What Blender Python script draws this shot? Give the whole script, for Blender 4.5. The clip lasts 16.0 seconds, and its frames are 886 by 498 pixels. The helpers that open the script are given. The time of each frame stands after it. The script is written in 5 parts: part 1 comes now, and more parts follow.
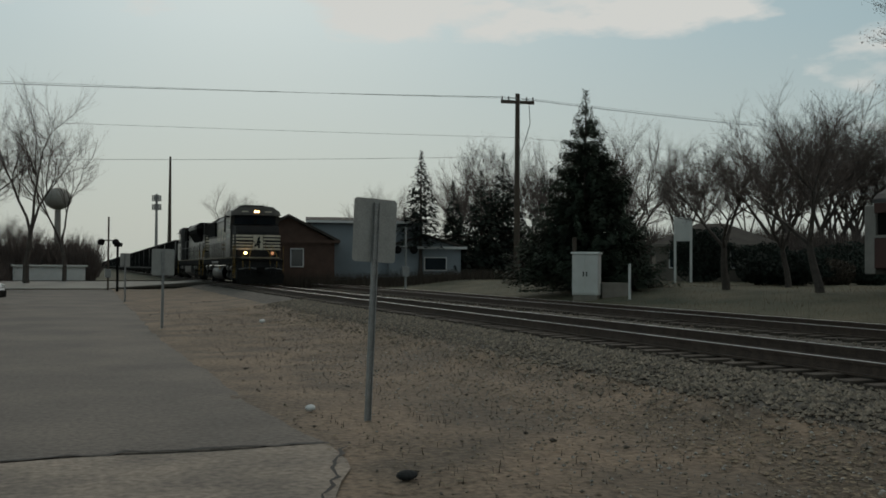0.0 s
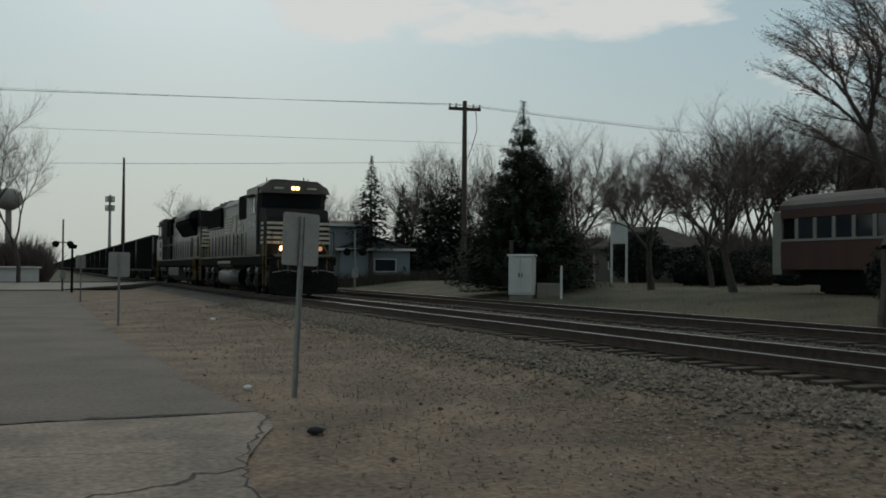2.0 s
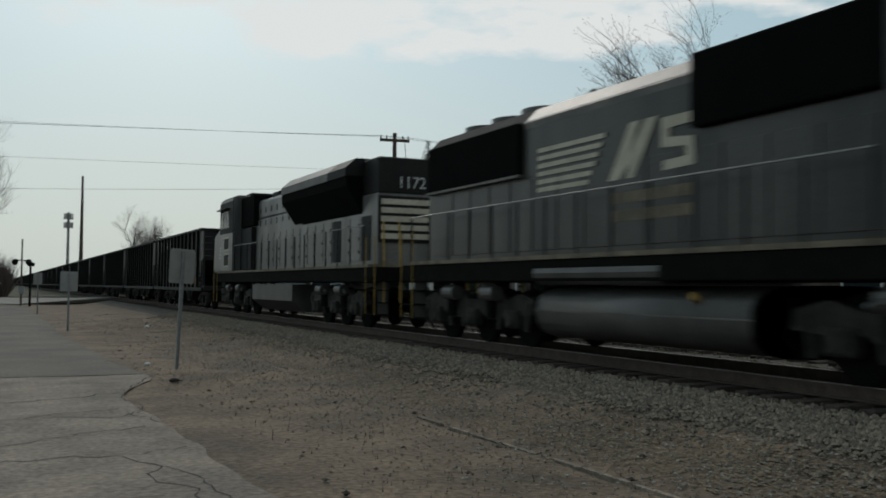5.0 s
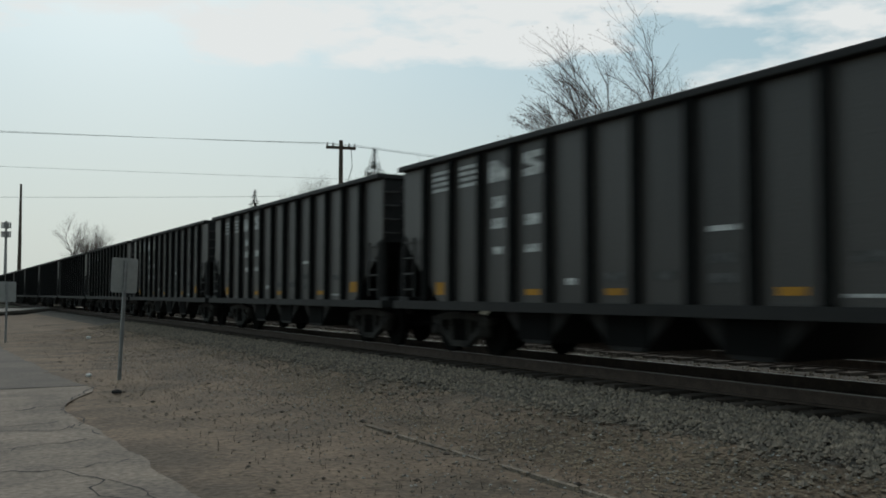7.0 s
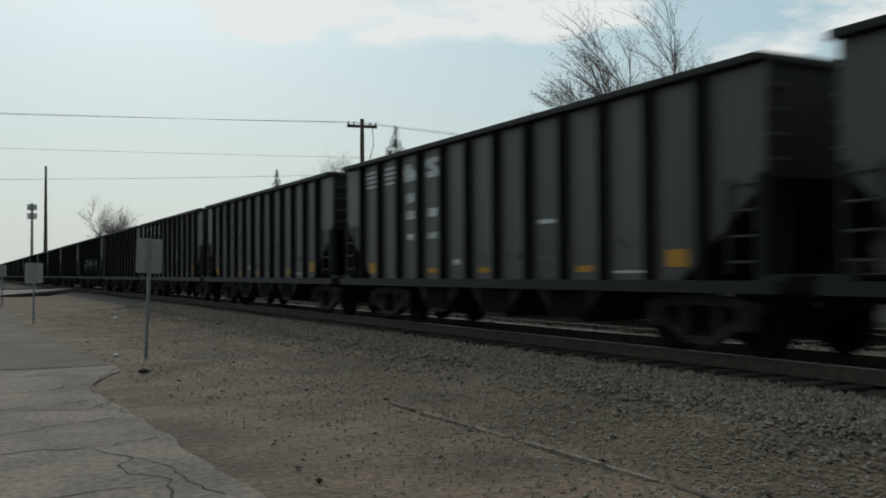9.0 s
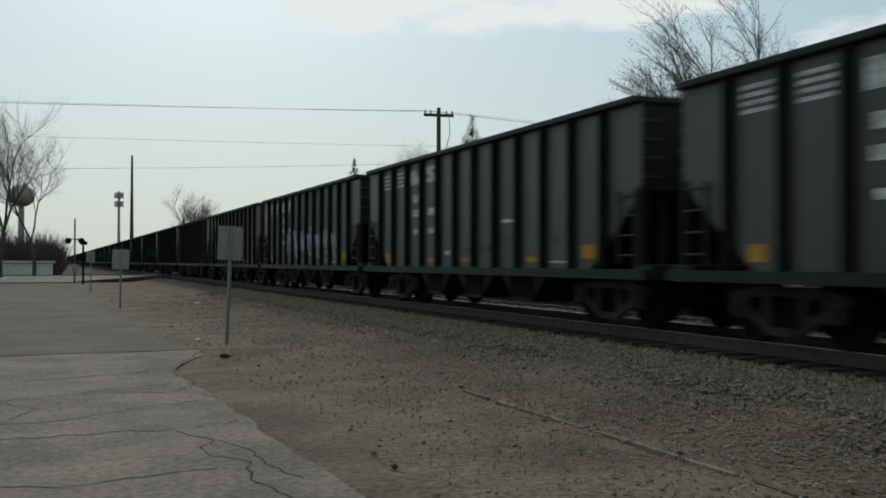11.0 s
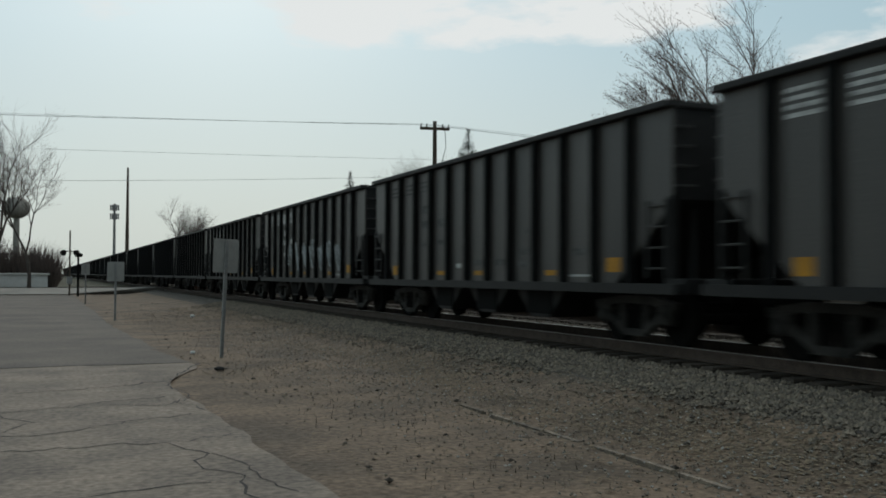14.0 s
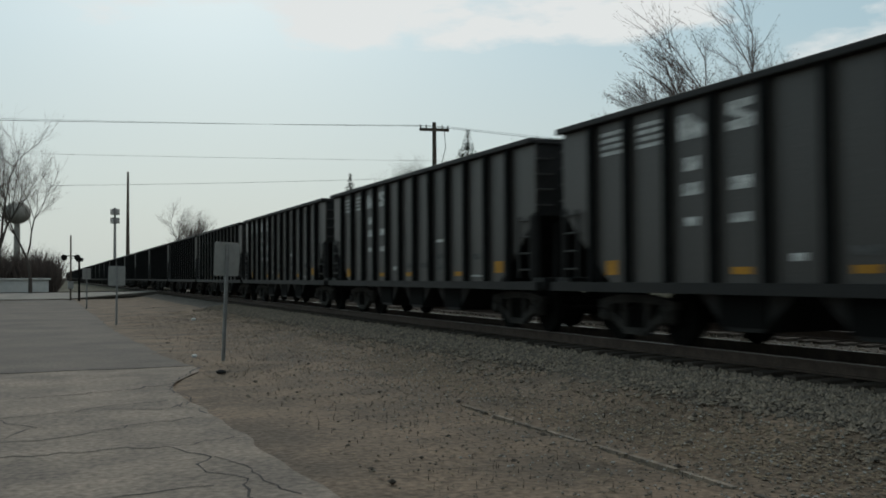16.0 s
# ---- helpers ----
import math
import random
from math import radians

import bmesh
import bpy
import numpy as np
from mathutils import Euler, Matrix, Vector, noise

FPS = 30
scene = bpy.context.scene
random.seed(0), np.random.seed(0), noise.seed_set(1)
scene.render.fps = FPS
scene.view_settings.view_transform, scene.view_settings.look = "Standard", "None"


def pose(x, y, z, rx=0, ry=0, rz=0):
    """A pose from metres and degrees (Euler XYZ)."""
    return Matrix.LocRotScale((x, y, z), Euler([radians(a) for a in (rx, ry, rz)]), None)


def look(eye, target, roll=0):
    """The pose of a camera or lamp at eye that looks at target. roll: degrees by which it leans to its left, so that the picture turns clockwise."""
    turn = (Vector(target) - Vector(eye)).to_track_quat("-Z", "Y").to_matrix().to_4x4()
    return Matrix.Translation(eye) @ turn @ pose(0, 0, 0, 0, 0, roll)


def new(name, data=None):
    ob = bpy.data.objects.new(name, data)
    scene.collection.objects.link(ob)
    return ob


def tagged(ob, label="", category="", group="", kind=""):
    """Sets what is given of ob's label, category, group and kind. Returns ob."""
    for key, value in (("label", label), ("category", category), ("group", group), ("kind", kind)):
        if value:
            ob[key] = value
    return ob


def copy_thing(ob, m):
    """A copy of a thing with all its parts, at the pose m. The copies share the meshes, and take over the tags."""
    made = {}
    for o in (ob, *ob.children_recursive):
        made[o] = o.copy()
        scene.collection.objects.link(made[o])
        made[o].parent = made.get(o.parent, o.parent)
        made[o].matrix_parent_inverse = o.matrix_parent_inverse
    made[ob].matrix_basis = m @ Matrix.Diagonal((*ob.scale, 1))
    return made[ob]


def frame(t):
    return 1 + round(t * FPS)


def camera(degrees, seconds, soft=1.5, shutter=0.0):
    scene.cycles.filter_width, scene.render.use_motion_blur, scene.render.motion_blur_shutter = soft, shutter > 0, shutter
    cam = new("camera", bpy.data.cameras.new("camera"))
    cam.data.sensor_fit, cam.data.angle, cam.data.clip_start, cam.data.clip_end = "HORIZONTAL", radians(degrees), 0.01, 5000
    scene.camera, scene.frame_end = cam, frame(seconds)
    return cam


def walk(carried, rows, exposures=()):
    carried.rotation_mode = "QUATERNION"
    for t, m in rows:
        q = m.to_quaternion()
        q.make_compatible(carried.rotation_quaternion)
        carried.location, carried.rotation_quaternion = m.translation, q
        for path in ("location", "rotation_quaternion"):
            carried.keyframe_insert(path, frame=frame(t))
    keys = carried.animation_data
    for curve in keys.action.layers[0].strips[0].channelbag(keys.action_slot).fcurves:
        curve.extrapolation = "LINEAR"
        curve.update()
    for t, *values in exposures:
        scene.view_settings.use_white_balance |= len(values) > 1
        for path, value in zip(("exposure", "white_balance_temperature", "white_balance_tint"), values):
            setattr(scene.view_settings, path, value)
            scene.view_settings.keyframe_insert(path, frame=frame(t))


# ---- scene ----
# ---------------------------------------------------------------- camera
cam = camera(49.53, 16.0, 1.7, 0.36)


def aim(x, y, z, yaw, pitch, roll):
    """Eye and angles: yaw to the right of the line of the track, pitch up, roll."""
    return pose(x, y, z, 90 + pitch, 0, -yaw) @ pose(0, 0, 0, 0, 0, roll)


ROWS = [
    (0, 0.493, 10.244, 1.711, 20.21, 1.16, 0.41),
    (0.5, 0.494, 9.855, 1.711, 20.07, 1.31, 0.31),
    (1, 0.492, 9.373, 1.714, 19.60, 1.33, 0.56),
    (1.5, 0.400, 8.755, 1.724, 21.34, 1.20, 1.58),
    (2, 0.237, 7.827, 1.734, 22.76, 1.24, 0.39),
    (2.5, -0.001, 6.370, 1.751, 23.47, 1.57, 0.18),
    (3, -0.174, 4.906, 1.774, 23.96, 1.77, 0.34),
    (3.5, -0.296, 3.593, 1.784, 24.84, 1.70, 0.50),
    (4, -0.417, 2.074, 1.787, 25.39, 1.58, 0.52),
    (4.5, 0.000, 0.000, 1.750, 22.97, 1.98, 0.76),
    (5, 0.000, 0.000, 1.750, 24.89, 2.28, 0.56),
    (7.3, 0.000, 0.000, 1.750, 28.06, 2.70, 0.13),
    (7.5, 0.000, 0.000, 1.750, 27.92, 2.54, 0.07),
    (8, 0.000, 0.000, 1.750, 28.53, 2.04, -0.35),
    (8.5, 0.000, 0.000, 1.750, 28.32, 1.77, -0.25),
    (9, 0.000, 0.000, 1.750, 26.72, 1.42, -0.34),
    (11.5, 0.000, 0.000, 1.750, 21.45, 0.48, -0.17),
    (12, 0.000, 0.000, 1.750, 20.68, -0.01, -0.45),
    (12.5, 0.000, 0.000, 1.750, 20.18, -0.10, -0.13),
    (13, 0.000, 0.000, 1.750, 21.71, 0.62, 0.07),
    (13.5, 0.000, 0.000, 1.750, 22.23, 1.37, 0.14),
    (14, 0.000, 0.000, 1.750, 22.45, 1.55, 0.22),
    (14.5, 0.000, 0.000, 1.750, 22.63, 1.69, 0.01),
    (15, 0.000, 0.000, 1.750, 22.53, 1.74, -0.24),
    (15.5, 0.000, 0.000, 1.750, 22.45, 1.73, -0.28),
    (16, 0.000, 0.000, 1.750, 22.41, 1.61, -0.35),
]
walk(cam, [(r[0], aim(*r[1:])) for r in ROWS], exposures=[(0, -0.22, 6850, 10), (2, -0.18, 6700, 10), (3, -0.14, 6600, 10), (5, 0.03, 6550, 10), (8, 0.12, 6550, 10), (9.2, 0.13, 6550, 10), (12.5, 0.16, 6550, 10), (14, 0.1, 6550, 10), (16, 0.08, 6550, 10)])

# ---------------------------------------------------------------- sky, sun
world = bpy.data.worlds.new("world")
scene.world = world
world.use_nodes = True
wn, wl = world.node_tree.nodes, world.node_tree.links
wn.clear()
sky = wn.new("ShaderNodeTexSky")
sky.sky_type = "NISHITA"
sky.sun_disc = False
sky.sun_elevation = radians(34)
sky.sun_rotation = radians(9)
sky.air_density, sky.dust_density, sky.ozone_density = 1.0, 2.2, 2.5
hsv = wn.new("ShaderNodeHueSaturation")
hsv.inputs["Saturation"].default_value = 0.8
coord = wn.new("ShaderNodeTexCoord")
mapping = wn.new("ShaderNodeMapping")
mapping.inputs["Scale"].default_value = (2.0, 2.0, 6.0)
mapping.inputs["Location"].default_value = (1.3, 0.7, 0.4)
cloud = wn.new("ShaderNodeTexNoise")
cloud.inputs["Scale"].default_value = 2.6
cloud.inputs["Detail"].default_value = 7
cloud.inputs["Roughness"].default_value = 0.55
sep = wn.new("ShaderNodeSeparateXYZ")
high = wn.new("ShaderNodeMapRange")
high.inputs["From Min"].default_value = 0.185
high.inputs["From Max"].default_value = 0.265
high.inputs["To Min"].default_value = -0.22
high.inputs["To Max"].default_value = 0.06
add = wn.new("ShaderNodeMath")
side = wn.new("ShaderNodeMapRange")
side.inputs["From Min"].default_value = 0.12
side.inputs["From Max"].default_value = 0.62
side.inputs["To Min"].default_value = -0.07
side.inputs["To Max"].default_value = 0.09
add2 = wn.new("ShaderNodeMath")
ramp = wn.new("ShaderNodeValToRGB")
ramp.color_ramp.elements[0].position = 0.50
ramp.color_ramp.elements[1].position = 0.60
haze = wn.new("ShaderNodeMapRange")
haze.inputs["From Min"].default_value = -0.02
haze.inputs["From Max"].default_value = 0.24
haze.inputs["To Min"].default_value = 0.95
haze.inputs["To Max"].default_value = 0.0
mixm = wn.new("ShaderNodeMixRGB")
mixm.inputs[0].default_value = 0.78
mixm.inputs[2].default_value = (3.2, 4.75, 5.2, 1)
mixh = wn.new("ShaderNodeMixRGB")
mixh.inputs[2].default_value = (5.3, 5.7, 5.35, 1)
mixc = wn.new("ShaderNodeMixRGB")
mixc.inputs[2].default_value = (6.9, 7.2, 7.2, 1)
bg = wn.new("ShaderNodeBackground")
bg.inputs["Strength"].default_value = 0.103
wout = wn.new("ShaderNodeOutputWorld")
wl.new(sky.outputs[0], hsv.inputs["Color"])
wl.new(coord.outputs["Generated"], mapping.inputs[0])
wl.new(mapping.outputs[0], cloud.inputs[0])
wl.new(coord.outputs["Generated"], sep.inputs[0])
wl.new(sep.outputs[2], high.inputs[0])
wl.new(sep.outputs[2], haze.inputs[0])
wl.new(cloud.outputs[0], add.inputs[0])
wl.new(high.outputs[0], add.inputs[1])
wl.new(sep.outputs[0], side.inputs[0])
wl.new(add.outputs[0], add2.inputs[0])
wl.new(side.outputs[0], add2.inputs[1])
wl.new(add2.outputs[0], ramp.inputs[0])
wl.new(haze.outputs[0], mixh.inputs[0])
wl.new(hsv.outputs[0], mixm.inputs[1])
wl.new(mixm.outputs[0], mixh.inputs[1])
wl.new(ramp.outputs[0], mixc.inputs[0])
wl.new(mixh.outputs[0], mixc.inputs[1])
wl.new(mixc.outputs[0], bg.inputs[0])
wl.new(bg.outputs[0], wout.inputs[0])

sun = new("sun", bpy.data.lights.new("sun", "SUN"))
sun.data.energy = 0.78
sun.data.angle = radians(14)
sun.data.color = (1.0, 0.95, 0.87)
sun.matrix_basis = look((10, 62, 42), (0, 0, 0))
scene.view_settings.exposure = 0.0


# ---------------------------------------------------------------- materials
def mat(name, colour, rough=0.8, metal=0.0, vary=0.25, scale=4.0, fine=60.0, bump=0.15, tint=None, glow=0.0, streak=False, each=0.0, spec=0.25):
    """A surface with broad stains and fine grain; tint is the colour of the stains."""
    m = bpy.data.materials.new(name)
    m.use_nodes = True
    n, l = m.node_tree.nodes, m.node_tree.links
    b = n["Principled BSDF"]
    b.inputs["Roughness"].default_value = rough
    b.inputs["Metallic"].default_value = metal
    b.inputs["Specular IOR Level"].default_value = spec
    tc = n.new("ShaderNodeTexCoord")
    big = n.new("ShaderNodeTexNoise")
    big.inputs["Scale"].default_value = scale
    big.inputs["Detail"].default_value = 6
    src = tc.outputs["Object"]
    if streak:
        mp = n.new("ShaderNodeMapping")
        mp.inputs["Scale"].default_value = (1, 1, 0.12)
        l.new(src, mp.inputs[0])
        src = mp.outputs[0]
    l.new(src, big.inputs[0])
    small = n.new("ShaderNodeTexNoise")
    small.inputs["Scale"].default_value = fine
    small.inputs["Detail"].default_value = 4
    l.new(tc.outputs["Object"], small.inputs[0])
    cr = n.new("ShaderNodeValToRGB")
    t = tint or tuple(c * (1 - vary) for c in colour)
    cr.color_ramp.elements[0].position, cr.color_ramp.elements[1].position = 0.36, 0.64
    cr.color_ramp.elements[0].color = (*t, 1)
    cr.color_ramp.elements[1].color = (*colour, 1)
    l.new(big.outputs[0], cr.inputs[0])
    mr = n.new("ShaderNodeMapRange")
    mr.inputs["From Min"].default_value, mr.inputs["From Max"].default_value = 0.3, 0.7
    mr.inputs["To Min"].default_value, mr.inputs["To Max"].default_value = 1 - vary, 1 + vary
    l.new(small.outputs[0], mr.inputs[0])
    mul = n.new("ShaderNodeVectorMath")
    mul.operation = "MULTIPLY"
    l.new(cr.outputs[0], mul.inputs[0])
    l.new(mr.outputs[0], mul.inputs[1])
    last = mul
    if each:
        oi = n.new("ShaderNodeObjectInfo")
        geo = n.new("ShaderNodeNewGeometry")
        sm = n.new("ShaderNodeMath")
        l.new(oi.outputs["Random"], sm.inputs[0])
        l.new(geo.outputs["Random Per Island"], sm.inputs[1])
        fr = n.new("ShaderNodeMapRange")
        fr.inputs["From Max"].default_value = 2.0
        fr.inputs["To Min"].default_value, fr.inputs["To Max"].default_value = 1 - each, 1 + each
        l.new(sm.outputs[0], fr.inputs[0])
        m2 = n.new("ShaderNodeVectorMath")
        m2.operation = "MULTIPLY"
        l.new(mul.outputs[0], m2.inputs[0])
        l.new(fr.outputs[0], m2.inputs[1])
        last = m2
    l.new(last.outputs[0], b.inputs["Base Color"])
    if bump:
        bp = n.new("ShaderNodeBump")
        bp.inputs["Strength"].default_value = bump
        bp.inputs["Distance"].default_value = 0.03
        l.new(small.outputs[0], bp.inputs["Height"])
        l.new(bp.outputs[0], b.inputs["Normal"])
    if glow:
        b.inputs["Emission Color"].default_value = (*colour, 1)
        b.inputs["Emission Strength"].default_value = glow
    return m


M_DIRT = mat("dirt", (0.163, 0.117, 0.082), 0.95, 0, 0.42, 0.7, 14, 0.8, tint=(0.087, 0.067, 0.050))
M_GRASS = mat("dry grass", (0.072, 0.064, 0.040), 0.95, 0, 0.35, 0.4, 20, 0.7, tint=(0.038, 0.040, 0.024))
M_ASPHALT = mat("old asphalt", (0.113, 0.095, 0.081), 0.9, 0, 0.28, 0.45, 16, 0.4, tint=(0.076, 0.066, 0.058))
M_SLAB = mat("worn pale asphalt", (0.202, 0.165, 0.133), 0.92, 0, 0.34, 0.9, 14, 0.5, tint=(0.125, 0.104, 0.087))
M_CRACK = mat("crack filler", (0.035, 0.032, 0.03), 0.9, 0, 0.3, 6, 80, 0.1)
M_ROAD = mat("road", (0.192, 0.18, 0.16), 0.9, 0, 0.15, 0.3, 20, 0.2)
M_STONE = mat("ballast stone", (0.180, 0.145, 0.110), 0.9, 0, 0.3, 8, 60, 0.3, tint=(0.095, 0.08, 0.066), each=0.78)
M_BED = mat("ballast bed", (0.088, 0.077, 0.066), 0.95, 0, 0.45, 5, 18, 1.0, tint=(0.05, 0.0435, 0.037))
M_GRAV = mat("dusty gravel", (0.192, 0.156, 0.120), 0.92, 0, 0.3, 8, 50, 0.2, tint=(0.13, 0.11, 0.09), each=0.4)
M_CLOD = mat("clod", (0.055, 0.045, 0.036), 0.95, 0, 0.3, 8, 50, 0.3, each=0.5)
M_LITTER = mat("straw", (0.175, 0.135, 0.092), 0.95, 0, 0.3, 8, 50, 0.2, each=0.5)
M_PALE = mat("pale gravel", (0.30, 0.285, 0.26), 0.9, 0, 0.3, 8, 50, 0.2, each=0.6)
M_TIE = mat("creosoted wood", (0.062, 0.050, 0.040), 0.9, 0, 0.35, 5, 60, 0.5, each=0.4)
M_RAIL = mat("rusty rail", (0.075, 0.055, 0.044), 0.75, 0.2, 0.3, 6, 60, 0.2)
M_SHINE = mat("worn rail head", (0.62, 0.62, 0.62), 0.28, 1.0, 0.1, 3, 60, 0.05)
M_BLACK = mat("black locomotive paint", (0.007, 0.007, 0.0075), 0.6, 0, 0.4, 1.3, 30, 0.05, tint=(0.012, 0.011, 0.010), spec=0.15)
M_HOODTOP = mat("sooty hood roof", (0.038, 0.037, 0.035), 0.85, 0, 0.35, 1.0, 25, 0.08, spec=0.1)
M_GRILLE = mat("black radiator grille", (0.004, 0.004, 0.004), 0.9, 0, 0.3, 2, 30, 0.3, spec=0.04)
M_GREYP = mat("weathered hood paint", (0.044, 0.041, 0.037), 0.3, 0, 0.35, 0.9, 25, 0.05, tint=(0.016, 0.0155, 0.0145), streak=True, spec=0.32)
# hood grey made lighter: sky reflection on upper surfaces put into the colour
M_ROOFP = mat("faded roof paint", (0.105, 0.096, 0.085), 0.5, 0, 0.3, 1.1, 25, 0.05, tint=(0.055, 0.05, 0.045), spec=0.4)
M_SILVER = mat("pale locomotive paint", (0.135, 0.132, 0.124), 0.32, 0, 0.4, 1.0, 25, 0.05, tint=(0.035, 0.034, 0.032), streak=True, spec=0.5)
M_CREAM = mat("cream stripe paint", (0.44, 0.40, 0.32), 0.6, 0, 0.2, 3, 40, 0.05)
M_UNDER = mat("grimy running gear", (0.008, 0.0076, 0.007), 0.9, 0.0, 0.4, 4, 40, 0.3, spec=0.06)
M_TRUCK = mat("dusty truck frame", (0.040, 0.037, 0.033), 0.8, 0.1, 0.35, 4, 40, 0.3, tint=(0.016, 0.0148, 0.0132))
M_TANK = mat("fuel tank paint", (0.06, 0.057, 0.053), 0.4, 0, 0.3, 1.5, 30, 0.08, tint=(0.034, 0.032, 0.03), spec=0.45)
M_SILLP = mat("faded tan sill paint", (0.17, 0.14, 0.095), 0.6, 0, 0.3, 3, 40, 0.05, tint=(0.09, 0.075, 0.055))
M_YELLOW = mat("grab rail yellow", (0.24, 0.15, 0.035), 0.7, 0, 0.3, 5, 40, 0.05)
M_ORANGE = mat("reflector sticker", (0.42, 0.20, 0.02), 0.6, 0, 0.25, 5, 40, 0.02)
M_WHITE = mat("white lettering", (0.58, 0.58, 0.56), 0.7, 0, 0.3, 6, 40, 0.02, tint=(0.26, 0.26, 0.25))
M_GHOST = mat("faded lettering", (0.10, 0.10, 0.097), 0.75, 0, 0.35, 6, 40, 0.02, tint=(0.035, 0.035, 0.034))
M_LAMP = mat("lit headlight", (1.0, 0.58, 0.24), 0.3, 0, 0.0, 1, 1, 0, glow=9)
M_LAMPDIM = mat("ditch light", (0.9, 0.4, 0.2), 0.3, 0, 0.0, 1, 1, 0, glow=0.5)
M_GLASS = mat("dark window glass", (0.02, 0.025, 0.03), 0.08, 0, 0.1, 1, 1, 0, spec=0.5)
# base colour lightened to carry the sky's reflection on the flat side sheets
M_HOPPER = mat("black hopper paint", (0.053, 0.048, 0.0435), 0.42, 0, 0.3, 0.8, 30, 0.05, tint=(0.028, 0.0255, 0.0232), streak=True, each=0.25, spec=0.42)
M_HOPBR = mat("brown hopper paint", (0.062, 0.047, 0.036), 0.5, 0, 0.3, 0.9, 30, 0.05, tint=(0.036, 0.028, 0.022), streak=True, spec=0.35)
# near black: the ribs' shade against the sky-lit sheets is in this colour
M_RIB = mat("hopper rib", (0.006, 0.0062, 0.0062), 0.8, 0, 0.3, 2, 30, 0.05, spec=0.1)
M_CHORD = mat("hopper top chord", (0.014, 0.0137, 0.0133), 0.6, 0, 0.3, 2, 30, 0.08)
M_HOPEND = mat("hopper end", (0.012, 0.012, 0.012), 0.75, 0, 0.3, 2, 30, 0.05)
M_COAL = mat("coal", (0.012, 0.012, 0.012), 0.6, 0, 0.3, 6, 20, 0.8)
M_ALU = mat("dull aluminium sign back", (0.24, 0.24, 0.228), 0.5, 0.4, 0.12, 5, 50, 0.04)
M_GALV = mat("galvanised post", (0.24, 0.24, 0.235), 0.55, 0.5, 0.2, 8, 60, 0.1)
M_WOODPOLE = mat("weathered pole wood", (0.075, 0.058, 0.045), 0.9, 0, 0.3, 4, 60, 0.3, streak=True)
M_WIRE = mat("cable", (0.16, 0.18, 0.19), 0.7, 0, 0.1, 1, 1, 0)
M_BARK = mat("grey bark", (0.066, 0.055, 0.048), 0.95, 0, 0.3, 4, 60, 0.4)
M_TWIG = mat("twigs", (0.088, 0.068, 0.060), 0.95, 0, 0.2, 3, 30, 0)
M_BUD = mat("spring buds", (0.15, 0.105, 0.085), 0.9, 0, 0.3, 3, 30, 0, each=0.4)
M_NEEDLE = mat("spruce needles", (0.030, 0.043, 0.028), 0.85, 0, 0.35, 1.2, 20, 0, each=0.6)
M_SHRUB = mat("dark evergreen", (0.018, 0.026, 0.019), 0.9, 0, 0.35, 1.5, 20, 0, each=0.6)
M_BRUSH = mat("brown brush", (0.06, 0.0468, 0.0348), 0.95, 0, 0.3, 1.5, 20, 0, each=0.5)
M_CAB = mat("pale cabinet paint", (0.45, 0.45, 0.4275), 0.5, 0, 0.1, 2, 40, 0.03)
M_CONC = mat("concrete box", (0.189, 0.168, 0.1435), 0.85, 0, 0.15, 3, 40, 0.15)
M_SIDING = mat("blue-grey siding", (0.175, 0.196, 0.21), 0.75, 0, 0.1, 1, 30, 0.05)
M_BRICK = mat("brown brick", (0.084, 0.051, 0.039), 0.9, 0, 0.2, 2, 30, 0.2)
M_ROOF = mat("brown shingles", (0.051, 0.0432, 0.0372), 0.95, 0, 0.25, 1.5, 25, 0.4, each=0.2)
M_LOG = mat("brown log siding", (0.045, 0.0324, 0.0252), 0.85, 0, 0.3, 1.5, 40, 0.2, tint=(0.096, 0.075, 0.06), each=0.3)
M_TAN = mat("tan siding", (0.13, 0.115, 0.0975), 0.8, 0, 0.12, 1, 30, 0.05)
M_COACH = mat("faded maroon paint", (0.0725, 0.031, 0.025), 0.65, 0, 0.2, 1, 30, 0.05, tint=(0.05, 0.0275, 0.024), streak=True)
M_COACHR = mat("coach roof", (0.045, 0.042, 0.0408), 0.7, 0, 0.2, 1, 30, 0.05)
M_COACHW = mat("pale window post", (0.204, 0.192, 0.174), 0.7, 0, 0.15, 2, 30, 0.03)
M_CARW = mat("silver car paint", (0.52, 0.53, 0.54), 0.3, 0.3, 0.05, 1, 30, 0.0)
M_TYRE = mat("tyre rubber", (0.02, 0.02, 0.02), 0.9, 0, 0.2, 4, 40, 0.1)
M_RED = mat("red lens", (0.35, 0.03, 0.02), 0.4, 0, 0.1, 1, 1, 0)
M_WHITEP = mat("white paint", (0.495, 0.495, 0.48), 0.6, 0, 0.1, 2, 30, 0.03)


# ---------------------------------------------------------------- builders
def part(name, bm, material, parent=None, label=""):
    """Link a bmesh as one mesh object, under a thing or a part."""
    me = bpy.data.meshes.new(name)
    bm.to_mesh(me)
    bm.free()
    me.materials.append(material)
    ob = new(name, me)
    if parent:
        ob.parent = parent
    return tagged(ob, label)


def again(ob, m, parent):
    """Another object on the same mesh."""
    o = new(ob.name.split(".")[0], ob.data)
    o.parent = parent
    o.matrix_basis = m
    return o


